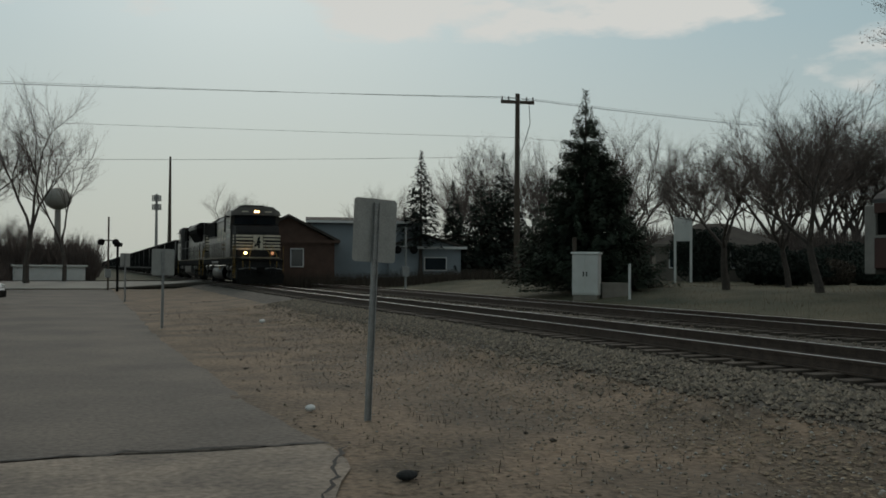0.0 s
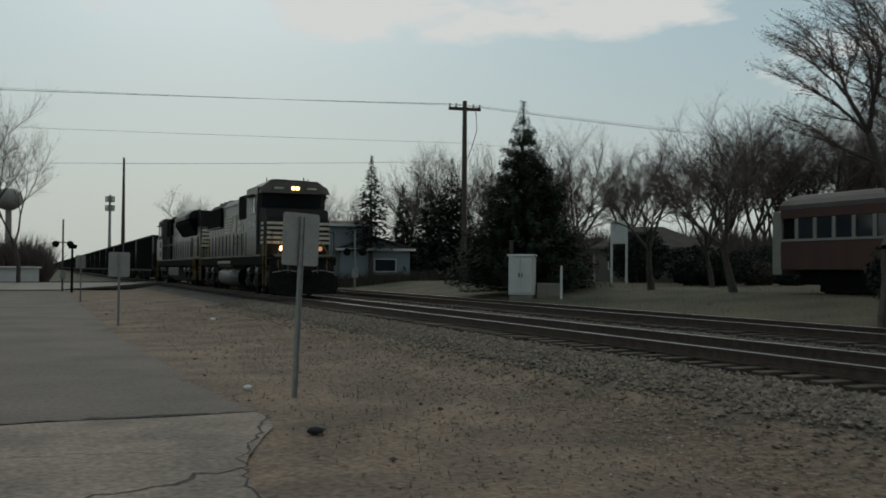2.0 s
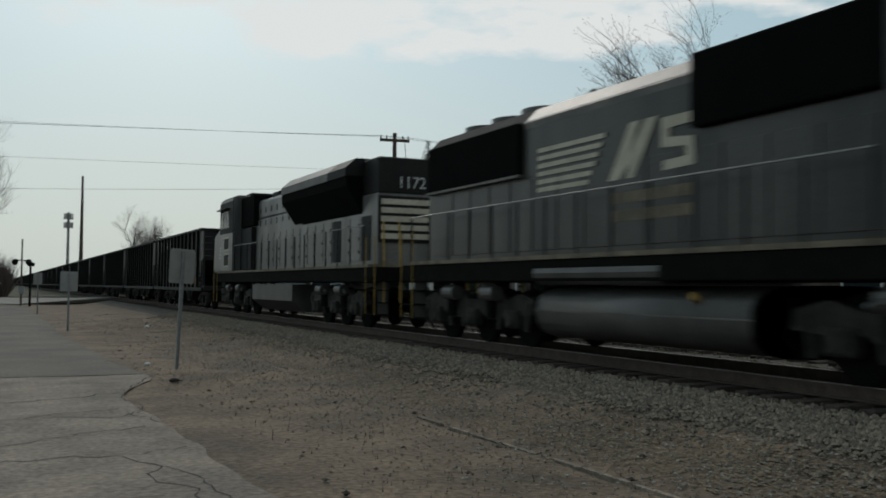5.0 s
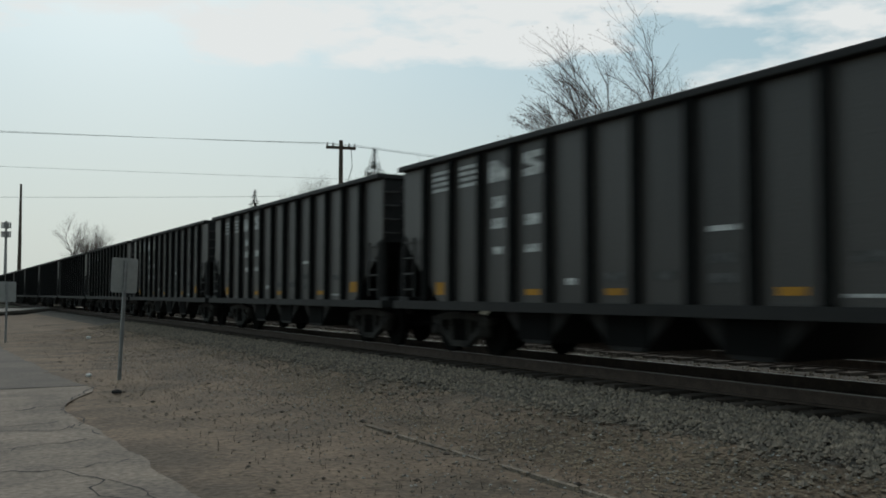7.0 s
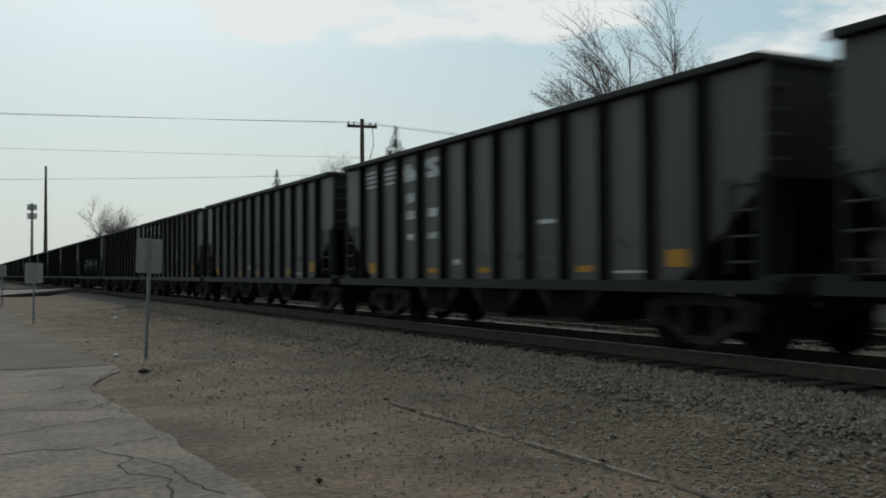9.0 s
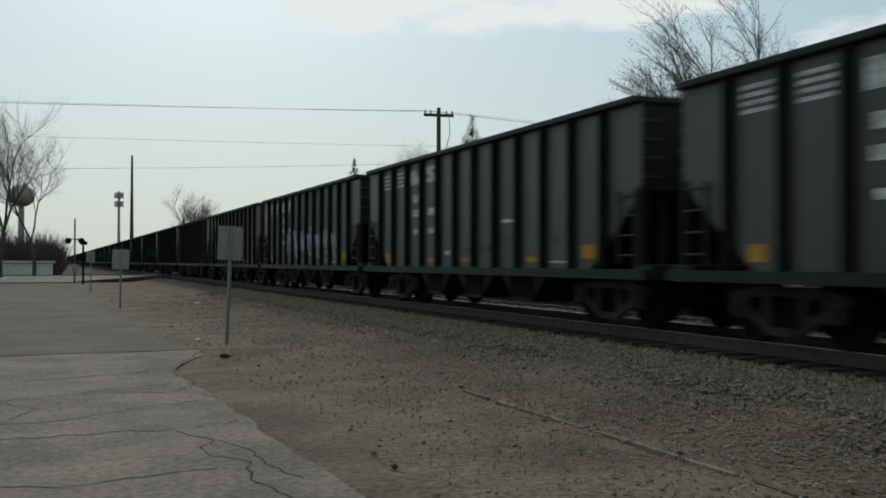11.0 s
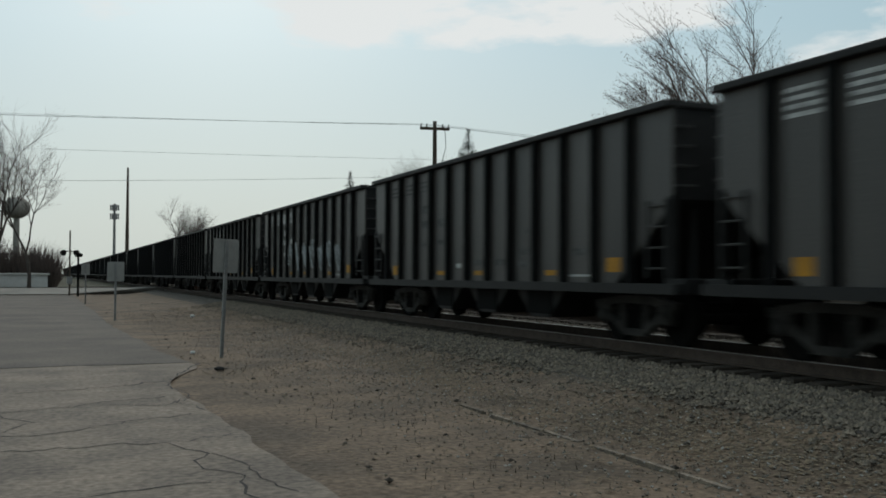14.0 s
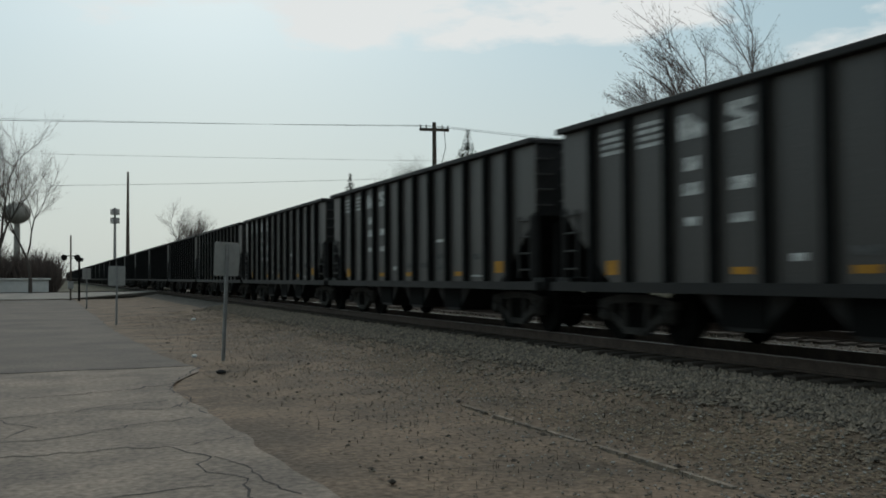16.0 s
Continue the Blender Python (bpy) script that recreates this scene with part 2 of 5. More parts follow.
def box(bm, x0, x1, y0, y1, z0, z1, bevel=0.0):
    r = bmesh.ops.create_cube(bm, size=1.0)
    vs = r["verts"]
    for v in vs:
        v.co = Vector(((x0 + x1) / 2 + v.co.x * (x1 - x0), (y0 + y1) / 2 + v.co.y * (y1 - y0), (z0 + z1) / 2 + v.co.z * (z1 - z0)))
    if bevel:
        es = list({e for v in vs for e in v.link_edges})
        bmesh.ops.bevel(bm, geom=es, offset=bevel, segments=2, affect="EDGES", profile=0.5)
    return bm


def B(*a, bevel=0.0):
    return box(bmesh.new(), *a, bevel=bevel)


def prism(outline, x0, x1, axis="x"):
    """Extrude an outline of (a, z) between x0 and x1 along an axis; a runs along y (or x)."""
    bm = bmesh.new()
    f = lambda s, a, z: (s, a, z) if axis == "x" else (a, s, z)
    p = [bm.verts.new(f(x0, a, z)) for a, z in outline]
    q = [bm.verts.new(f(x1, a, z)) for a, z in outline]
    bm.faces.new(p)
    bm.faces.new(q[::-1])
    for i in range(len(p)):
        j = (i + 1) % len(p)
        bm.faces.new((p[j], p[i], q[i], q[j]))
    bmesh.ops.recalc_face_normals(bm, faces=bm.faces)
    return bm


def tube(bm, a, b, r0, r1=None, n=8, caps=True):
    a, b = Vector(a), Vector(b)
    d = b - a
    m = Matrix.Translation((a + b) / 2) @ d.to_track_quat("Z", "Y").to_matrix().to_4x4()
    bmesh.ops.create_cone(bm, cap_ends=caps, segments=n, radius1=r0, radius2=r0 if r1 is None else r1, depth=d.length, matrix=m)
    return bm


def bars(bm, pts, r, n=6):
    for a, b in zip(pts, pts[1:]):
        tube(bm, a, b, r, n=n)
    return bm


def sweep(pts, r, n=5):
    """One tube through all the points."""
    bm = bmesh.new()
    rings = []
    for i, p in enumerate(pts):
        a, b = Vector(pts[max(i - 1, 0)]), Vector(pts[min(i + 1, len(pts) - 1)])
        d = (b - a).normalized()
        u = d.cross(Vector((0, 0, 1)))
        u = u.normalized() if u.length > 0.01 else Vector((1, 0, 0))
        w = d.cross(u)
        rings.append([bm.verts.new(Vector(p) + u * (r * math.cos(6.2832 * k / n)) + w * (r * math.sin(6.2832 * k / n))) for k in range(n)])
    for a, b in zip(rings, rings[1:]):
        for k in range(n):
            bm.faces.new((a[k], a[(k + 1) % n], b[(k + 1) % n], b[k]))
    bmesh.ops.recalc_face_normals(bm, faces=bm.faces)
    return bm


def empty(name, m=None):
    ob = new(name)
    if m is not None:
        ob.matrix_basis = m
    return ob


def mesh_from(name, verts, faces, material, parent=None, label=""):
    me = bpy.data.meshes.new(name)
    me.from_pydata([tuple(v) for v in verts], [], faces)
    me.materials.append(material)
    ob = new(name, me)
    if parent:
        ob.parent = parent
    return tagged(ob, label)


# ---------------------------------------------------------------- ground
TRACK, TRACK2, RAILZ = 10.2, 15.3, 0.61


def lift(x, y):
    """Height of the ground."""
    pts = ((-60, 0), (5.4, 0.0), (6.6, 0.06), (8.5, 0.36), (17.2, 0.36), (18.2, 0.30), (20, 0.42), (25, 0.95), (60, 1.05), (400, 1.2))
    z = np.interp(x, [p[0] for p in pts], [p[1] for p in pts])
    return float(z)


def build_ground():
    xs = sorted(set([round(v, 2) for v in np.concatenate([np.linspace(-30, 4, 60), np.linspace(4, 19, 70), np.linspace(19, 60, 50), (-2500, -800, -300, -120, -60, 90, 150, 300, 800, 2500)])]))
    ys = sorted(set([round(v, 2) for v in np.concatenate([np.linspace(-10, 60, 150), np.linspace(60, 160, 50), (-2500, -600, -150, -50, -25, 200, 300, 500, 900, 1600, 4000)])]))
    v, f = [], []
    for y in ys:
        for x in xs:
            rough = 0.035 * noise.noise((x * 0.6, y * 0.6, 0)) + 0.02 * noise.noise((x * 2.3, y * 2.3, 3)) if 2.2 < x < 60 and -10 < y < 160 else -0.03
            v.append((x, y, lift(x, y) + rough - 0.012))
    w = len(xs)
    for j in range(len(ys) - 1):
        for i in range(w - 1):
            a = j * w + i
            f.append((a, a + 1, a + w + 1, a + w))
    ob = mesh_from("ground", v, f, M_DIRT)
    me = ob.data
    me.materials.append(M_GRASS)
    me.materials.append(M_BED)
    for p in me.polygons:
        c = p.center
        p.use_smooth = True
        if c.x > 18.3 or c.x < -12 or c.y > 100:
            p.material_index = 1
        elif 7.55 < c.x <= 18.3:
            p.material_index = 2
    tagged(ob, "bare brown dirt and dry grass beside the railway", "ground", kind="structure")


build_ground()


def sheet(name, outline, z, material, label, cat):
    bm = bmesh.new()
    vs = [bm.verts.new((x, y, z)) for x, y in outline]
    bm.faces.new(vs)
    bmesh.ops.recalc_face_normals(bm, faces=bm.faces)
    if bm.faces[:][0].normal.z < 0:
        bmesh.ops.reverse_faces(bm, faces=bm.faces)
    g = bmesh.ops.extrude_face_region(bm, geom=bm.faces[:])
    for q in g["geom"]:
        if isinstance(q, bmesh.types.BMVert):
            q.co.z += 0.02
    return tagged(part(name, bm, material), label, cat, kind="structure")


edge = [(2.62, 19.5), (2.45, 21.5), (2.3, 26), (2.05, 33), (2.1, 46), (2.0, 60), (2.1, 84)]
wob = lambda p, k: (p[0] + 0.12 * noise.noise((p[1] * 0.9, k, 0)), p[1])
fine_edge = []
for a, b in zip(edge, edge[1:]):
    n_ = max(2, int((b[1] - a[1]) / 0.5))
    fine_edge += [wob((a[0] + (b[0] - a[0]) * i / n_, a[1] + (b[1] - a[1]) * i / n_), 1.7) for i in range(n_)]
sheet("pavement", [(-40, 19.45)] + [(x, 19.45 + 0.05 * math.sin(x * 3)) for x in np.linspace(-12, 2.4, 30)] + fine_edge + [(2.1, 84), (-40, 84)], -0.012, M_ASPHALT, "grey worn asphalt parking lot", "pavement")
near_edge = [(2.75, 19.3), (2.55, 18.2), (2.05, 16.8), (1.8, 15.3), (1.95, 13.0), (2.0, 10.0), (2.15, 7.5), (2.3, 4.0), (2.4, -20)]
fe = []
for a, b in zip(near_edge, near_edge[1:]):
    n_ = max(2, int(abs(b[1] - a[1]) / 0.35))
    fe += [wob((a[0] + (b[0] - a[0]) * i / n_, a[1] + (b[1] - a[1]) * i / n_), 5.1) for i in range(n_)]
sheet("pavement_2", [(x, 19.35 + 0.05 * math.sin(x * 3)) for x in np.linspace(-12, 2.7, 30)] + fe + [(2.4, -20), (-40, -20), (-40, 19.35)], -0.010, M_SLAB, "pale cracked old asphalt apron", "pavement")


def crack(pts, width, seed):
    rnd = random.Random(seed)
    fine = []
    for a, b in zip(pts, pts[1:]):
        n_ = max(2, int(math.dist(a, b) / 0.16))
        for i in range(n_):
            u = i / n_
            fine.append((a[0] + (b[0] - a[0]) * u + rnd.gauss(0, 0.03), a[1] + (b[1] - a[1]) * u + rnd.gauss(0, 0.045)))
    fine.append(pts[-1])
    v, f = [], []
    for i, p in enumerate(fine):
        q = fine[min(i + 1, len(fine) - 1)]
        o = fine[max(i - 1, 0)]
        d = Vector((q[0] - o[0], q[1] - o[1])).normalized()
        w = width * (0.2 + 0.75 * rnd.random())
        v += [(p[0] - d.y * w, p[1] + d.x * w, 0.0135), (p[0] + d.y * w, p[1] - d.x * w, 0.0135)]
        if i:
            k = 2 * i
            f.append((k - 2, k - 1, k + 1, k))
    ob = mesh_from("pavement_crack", v, f, M_CRACK)
    for p in ob.data.polygons:
        if p.normal.z < 0:
            p.flip()
    return tagged(ob, "dark irregular crack in the old asphalt", "crack", kind="structure")


crack([(-9, 19.4), (-0.7, 19.42), (1.0, 19.5), (2.7, 19.4)], 0.05, 1)
crack([(2.75, 19.2), (2.3, 17.6), (1.9, 16.3), (1.0, 15.6), (-0.6, 15.2), (-6, 15.0)], 0.03, 2)
crack([(-5, 13.2), (-0.2, 13.3), (0.8, 13.8), (1.6, 14.2)], 0.02, 3)
crack([(0.7, 13.5), (1.5, 13.2), (1.9, 13.9)], 0.02, 4)
crack([(-5, 11.2), (0.2, 11.3), (0.9, 11.9), (1.7, 12.3)], 0.018, 5)
crack([(-5, 10.2), (1.3, 10.3), (1.9, 10.6)], 0.022, 6)
crack([(1.2, 10.2), (1.45, 9.5), (1.3, 9.0), (1.6, 8.4), (1.5, 7.7), (1.75, 6.6)], 0.018, 7)
crack([(1.9, 16.2), (1.75, 15.2), (1.95, 14.3), (1.7, 13.4), (1.9, 12.6)], 0.016, 11)
crack([(-3.5, 17.5), (-1.8, 17.2), (0.3, 17.4), (1.4, 17.1)], 0.008, 12)
crack([(-3, 8.1), (-1.2, 8.3), (0.2, 8.0), (1.3, 8.2)], 0.014, 13)
crack([(1.5, 9.4), (1.75, 8.8), (1.7, 8.2), (1.9, 7.6)], 0.016, 8)
crack([(-1.3, 10.2), (-1.5, 9.1), (-1.4, 8.0)], 0.02, 9)
crack([(-0.6, 11.3), (-0.1, 12.2), (-0.7, 13.2)], 0.018, 10)

# a sunken strip of pale concrete along the dirt
bm = bmesh.new()
for i in range(20):
    y = -4 + i * 0.8
    box(bm, 5.17 + 0.02 * math.sin(i), 5.23 + 0.02 * math.sin(i), y, y + 0.5 + 0.26 * abs(math.sin(i * 2.1)), -0.05, 0.014)
tagged(part("kerb", bm, M_STONE), "thin pale buried edging strip in the dirt", "edging", kind="structure")


def scatter(name, count, area, size, material, label, seed, flat=0.6, prob=None):
    """Many small stones as one object."""
    rs = np.random.RandomState(seed)
    base = np.array([(1, 0, 0), (0, 1, 0), (-1, 0, 0), (0, -1, 0), (0, 0, 1), (0, 0, -1)], float)
    tri = np.array([(0, 1, 4), (1, 2, 4), (2, 3, 4), (3, 0, 4), (1, 0, 5), (2, 1, 5), (3, 2, 5), (0, 3, 5)])
    vs, fs, k = [], [], 0
    x0, x1, y0, y1 = area
    while k < count:
        x = rs.uniform(x0, x1)
        y = y0 + (y1 - y0) * rs.rand() ** 1.8
        if prob and rs.rand() > prob(x, y):
            continue
        s = size * (0.45 + 1.1 * rs.rand() ** 2)
        a = rs.rand() * 6.28
        b = base * (1 + 0.45 * (rs.rand(6, 3) - 0.5)) * (s, s * (0.6 + 0.5 * rs.rand()), s * flat)
        c, d = math.cos(a), math.sin(a)
        b = np.stack([b[:, 0] * c - b[:, 1] * d, b[:, 0] * d + b[:, 1] * c, b[:, 2]], 1) + (x, y, lift(x, y) + 0.01)
        vs.append(b)
        fs.append(tri + 6 * k)
        k += 1
    ob = mesh_from(name, np.concatenate(vs), np.concatenate(fs).tolist(), material)
    return tagged(ob, label, "stones", kind="stuff")


scatter("ballast", 40000, (6.7, 9.0, 2, 50), 0.034, M_STONE, "grey crushed stone ballast on the track shoulder", 2, 0.75, lambda x, y: (0.06 + 0.94 * min(1, max(0, (x - 7.25) / 0.7))) * (1 if x < 8.62 else 0.3))
scatter("ballast", 14000, (9.0, 18.0, 2, 70), 0.038, M_STONE, "grey crushed stone ballast between the rails", 3, 0.7)
scatter("gravel", 14000, (2.6, 7.4, 3, 45), 0.018, M_GRAV, "loose grey gravel in the dirt", 4, 0.5, lambda x, y: 0.15 + 0.85 * min(1, max(0, (x - 3.2) / 3)))
scatter("gravel", 5000, (3.2, 7.4, 2, 30), 0.016, M_PALE, "small pale stones scattered in the dirt", 14, 0.6, lambda x, y: min(1, max(0.05, (x - 3.4) / 2.5)))
scatter("straw_litter", 14000, (5.6, 7.2, 2, 50), 0.022, M_LITTER, "tawny dead grass along the foot of the ballast", 15, 0.2, lambda x, y: max(0.03, noise.noise((x * 0.9, y * 0.2, 4)) + 0.4))
scatter("straw_litter", 7000, (2.6, 7.6, 3, 45), 0.024, M_LITTER, "pale dead grass and leaf litter", 5, 0.18, lambda x, y: max(0.05, noise.noise((x * 0.5, y * 0.25, 9)) + 0.35))
scatter("dirt_clods", 170, (2.4, 6.5, 3, 60), 0.036, M_CLOD, "dark clods and dead leaves on the dirt", 6, 0.45)


# ---------------------------------------------------------------- tracks
def build_track(name, x, near, seed):
    tr = tagged(empty(name), "ballasted railway track on dark timber ties", "railway track", kind="structure")
    for sx in (-0.7525, 0.7525):
        bm = bmesh.new()
        box(bm, x + sx - 0.07, x + sx + 0.07, -150, 900, RAILZ - 0.18, RAILZ - 0.155)
        box(bm, x + sx - 0.01, x + sx + 0.01, -150, 900, RAILZ - 0.156, RAILZ - 0.04)
        box(bm, x + sx - 0.036, x + sx + 0.036, -150, 900, RAILZ - 0.042, RAILZ - 0.004)
        rail = part("rail", bm, M_RAIL, tr)
        part("rail_head", B(x + sx - 0.030, x + sx + 0.030, -150, 900, RAILZ - 0.004, RAILZ), M_SHINE, rail, "bright worn steel rail head")
    rnd = random.Random(seed)
    first = part("tie", B(-1.3, 1.3, -0.115, 0.115, -0.1, 0.075, bevel=0.012), M_TIE, tr)
    first.matrix_basis = pose(x, 3, RAILZ - 0.262)
    for i in range(1, near):
        again(first, pose(x + rnd.uniform(-0.06, 0.06), 3 + i * 0.53, RAILZ - 0.262 + rnd.uniform(-0.012, 0.008), 0, 0, rnd.uniform(-1.5, 1.5)), tr)
    bm = bmesh.new()
    for i in range(260):
        y = 3 + (near + i) * 0.53
        box(bm, x - 1.3, x + 1.3, y - 0.115, y + 0.115, RAILZ - 0.35, RAILZ - 0.187)
    for i in range(60):
        y = 2.47 - i * 0.53
        box(bm, x - 1.3, x + 1.3, y - 0.115, y + 0.115, RAILZ - 0.35, RAILZ - 0.187)
    tagged(part("far_ties", bm, M_TIE, tr), kind="stuff")


# ---------------------------------------------------------------- road, crossing
XROAD = 86.0
sheet("road", [(-200, XROAD), (1.5, XROAD), (8.5, XROAD - 0.5), (18, XROAD - 0.5), (24, XROAD), (160, XROAD + 4), (160, XROAD + 12), (24, XROAD + 8), (18, XROAD + 8), (8.5, XROAD + 8), (1.5, XROAD + 8), (-200, XROAD + 8)], 0.02, M_ROAD, "pale asphalt road over the level crossing", "road")
for o in scene.objects:
    if o.name == "road":
        for v in o.data.vertices:
            v.co.z += max(0, lift(v.co.x, 90)) + (0.17 if 8 < v.co.x < 18.5 else 0.0)


def sign(name, m, w, h, top, label, lean=0):
    """A plate seen from behind on a channel post."""
    e = empty(name, m)
    bm = bmesh.new()
    prof = [(-0.035, -0.03), (-0.022, -0.03), (-0.022, -0.012), (0.022, -0.012), (0.022, -0.03), (0.035, -0.03), (0.035, 0.012), (-0.035, 0.012)]
    lo, hi = ([bm.verts.new((x, y, z)) for x, y in prof] for z in (-0.4, top - 0.05))
    for k in range(8):
        bm.faces.new((lo[k], lo[(k + 1) % 8], hi[(k + 1) % 8], hi[k]))
    bm.faces.new(hi)
    part("post", bm, M_GALV, e)
    bm = B(-w / 2, w / 2, 0.014, 0.019, top - h, top)
    es = [g for g in bm.edges if abs(g.verts[0].co.y - g.verts[1].co.y) > 0.001]
    bmesh.ops.bevel(bm, geom=es, offset=0.045, segments=4, affect="EDGES", profile=0.5)
    part("plate", bm, M_ALU, e, "dull grey bare aluminium sign back")
    for z in (top - 0.12, top - h + 0.12):
        part("bolt", tube(bmesh.new(), (0, -0.022, z), (0, -0.010, z), 0.014, n=6), M_GALV, e)
    return tagged(e, label, "road sign", group="sign posts")


sign("sign_post", pose(3.49, 20.84, 0, 0, 2.4, 16), 0.58, 0.73, 2.51, "blank grey sign back on a leaning steel post")
sign("sign_post", pose(2.42, 38.2, 0, 0, 0.5, 6), 0.62, 0.74, 2.2, "blank grey sign back on a steel post farther along")
sign("sign_post", pose(2.15, 60.0, 0, 0, 0, 20), 0.5, 0.66, 2.35, "small grey sign back on a thin post by the lot")

bm = bmesh.new()
bmesh.ops.create_uvsphere(bm, u_segments=14, v_segments=8, radius=0.078)
for v in bm.verts:
    v.co = Vector((v.co.x * 1.25, v.co.y * 0.8, max(v.co.z, -0.06) * 0.55 + 0.02)) * (1 + 0.12 * noise.noise(v.co * 9))
pk = part("rubber_scrap", bm, M_TYRE)
pk.matrix_basis = pose(2.92, 17.65, 0.02, 0, 0, 15)
tagged(pk, "black lump of scrap rubber on the dirt", "debris")
for x, y, s in ((5.5, 39.85, 0.10), (3.0, 21.6, 0.07)):
    bm = bmesh.new()
    bmesh.ops.create_icosphere(bm, subdivisions=2, radius=s)
    for v in bm.verts:
        v.co = Vector((v.co.x, v.co.y * 0.7, v.co.z * 0.6)) * (1 + 0.35 * noise.noise(v.co * 8 + Vector((x, y, 0))))
    o = part("white_stone", bm, M_WHITEP)
    o.matrix_basis = pose(x, y, s * 0.45)
    tagged(o, "small white stone lying on the dirt", "stone")


# ---------------------------------------------------------------- level-crossing signals, poles, wires
def signal(name, m, h, label):
    e = empty(name, m)
    bm = tube(bmesh.new(), (0, 0, -0.3), (0, 0, h), 0.07, 0.06, 10)
    part("mast", bm, M_WOODPOLE if h > 4.2 else M_GALV, e)
    part("cross_arm", box(bmesh.new(), -0.55, 0.55, -0.04, 0.04, h * 0.68 - 0.04, h * 0.68 + 0.04, bevel=0.01), M_UNDER, e)
    for s in (-0.5, 0.5):
        bm = tube(bmesh.new(), (s, -0.06, h * 0.68 - 0.13), (s, 0.02, h * 0.68 - 0.13), 0.24, n=20)
        bg_ = part("backboard", bm, M_UNDER, e, "round black lamp backboard")
        bm = tube(bmesh.new(), (s, -0.24, h * 0.68 - 0.1), (s, -0.06, h * 0.68 - 0.13), 0.12, 0.14, n=16)
        part("hood", bm, M_UNDER, bg_)
        bm = tube(bmesh.new(), (s, -0.09, h * 0.68 - 0.13), (s, -0.065, h * 0.68 - 0.13), 0.10, n=16)
        part("lens", bm, M_RED, bg_, "unlit red lens")
    part("junction_box", B(-0.2, 0.2, -0.15, 0.15, 0.9, 1.5, bevel=0.02), M_GALV, e)
    return tagged(e, label, "crossing signal", group="crossing signals")


signal("crossing_signal", pose(1.75, 82.5, 0, 0, 0, 8), 5.2, "grey level-crossing signal with two round hooded lamps")
signal("crossing_signal", pose(18.6, 66, 0.3, 0, 0, -12), 3.9, "level-crossing signal mast by the far track")
e = empty("bell_post", pose(2.3, 79.5, 0))
part("post", tube(bmesh.new(), (0, 0, -0.2), (0, 0, 3.2), 0.09, 0.08, 10), M_UNDER, e)
part("lamp_head", tube(bmesh.new(), (-0.2, 0, 3.25), (0.3, 0, 3.15), 0.22, 0.12, 14), M_UNDER, e)
tagged(e, "dark post with a hooded lamp at the crossing", "signal post")


def utility_pole(m, h, label):
    e = empty("utility_pole", m)
    part("pole", tube(bmesh.new(), (0, 0, -1), (0, 0, h), 0.26, 0.17, 12), M_WOODPOLE, e)
    part("crossarm", box(bmesh.new(), -1.3, 1.3, -0.08, 0.08, h - 0.75, h - 0.5, bevel=0.02), M_WOODPOLE, e)
    for s in (-1.2, -0.7, 0.7, 1.2):
        part("insulator", tube(bmesh.new(), (s, 0, h - 0.5), (s, 0, h - 0.22), 0.075, 0.05, 8), M_GALV, e)
    part("ground_wire", bars(bmesh.new(), [(0.9, 0.02, h - 0.6), (1.0, 0.02, h - 2.2), (0.6, 0.02, h - 3.6), (0.2, 0.0, h - 4.6)], 0.03), M_WIRE, e)
    return tagged(e, label, "utility pole", group="utility poles")


utility_pole(pose(30.6, 76, 0.9, 0, 0, -8), 14.0, "tall dark wooden utility pole with one crossarm")
utility_pole(pose(70, 56, 0.9, 0, 0, -12), 11.5, "wooden utility pole among bare trees")


def wire(a, b, sag, r=0.011):
    pts = [(a[0] + (b[0] - a[0]) * u, a[1] + (b[1] - a[1]) * u, a[2] + (b[2] - a[2]) * u - sag * 4 * u * (1 - u)) for u in [i / 24 for i in range(25)]]
    tagged(part("overhead_wire", sweep(pts, r), M_WIRE), "thin grey overhead power wire", "wire", group="overhead wires")


for dx, dz in ((-1.2, 14.4), (-0.7, 14.4), (1.2, 14.4)):
    wire((30.6 + dx, 76, dz + 0.2), (-90, 84, 13.6 + dx * 0.3), 0.9)
    wire((30.6 + dx, 76, dz + 0.2), (120, 58, 12.7 + dx * 0.3), 1.6)
wire((30.6, 76, 11.6), (-90, 84, 11.2), 0.5, 0.011)
wire((30.6, 76, 10.2), (-60, 77, 7.8), 0.9, 0.013)
wire((30.6, 76, 9.2), (120, 58, 7.8), 1.0, 0.013)
wire((30.6, 76, 11.6), (120, 58, 10.4), 1.0, 0.011)

e = empty("radio_mast", pose(17, 230, 0.5))
part("pole", tube(bmesh.new(), (0, 0, 0), (0, 0, 25.5), 0.5, 0.22, 8), M_WOODPOLE, e)
tagged(e, "tall plain dark mast on the horizon", "mast")
e = empty("cell_tower", pose(15.2, 246, 0.5))
part("pole", tube(bmesh.new(), (0, 0, 0), (0, 0, 18.3), 0.42, 0.25, 8), M_GALV, e)
for z in (15.2, 17.3):
    for a in range(6):
        c, s = math.cos(a * 1.047), math.sin(a * 1.047)
        part("antenna", B(c * 0.9 - 0.16, c * 0.9 + 0.16, s * 0.9 - 0.16, s * 0.9 + 0.16, z - 0.7, z + 0.7), M_GALV, e)
tagged(e, "grey monopole with clustered antennas", "cell tower")
e = empty("water_tower", pose(-8, 300, 0))
bm = bmesh.new()
bmesh.ops.create_uvsphere(bm, u_segments=24, v_segments=14, radius=3.7, matrix=Matrix.Translation((0, 0, 20.5)) @ Matrix.Diagonal((1, 1, 0.85, 1)))
part("tank", bm, M_COACHW, e)
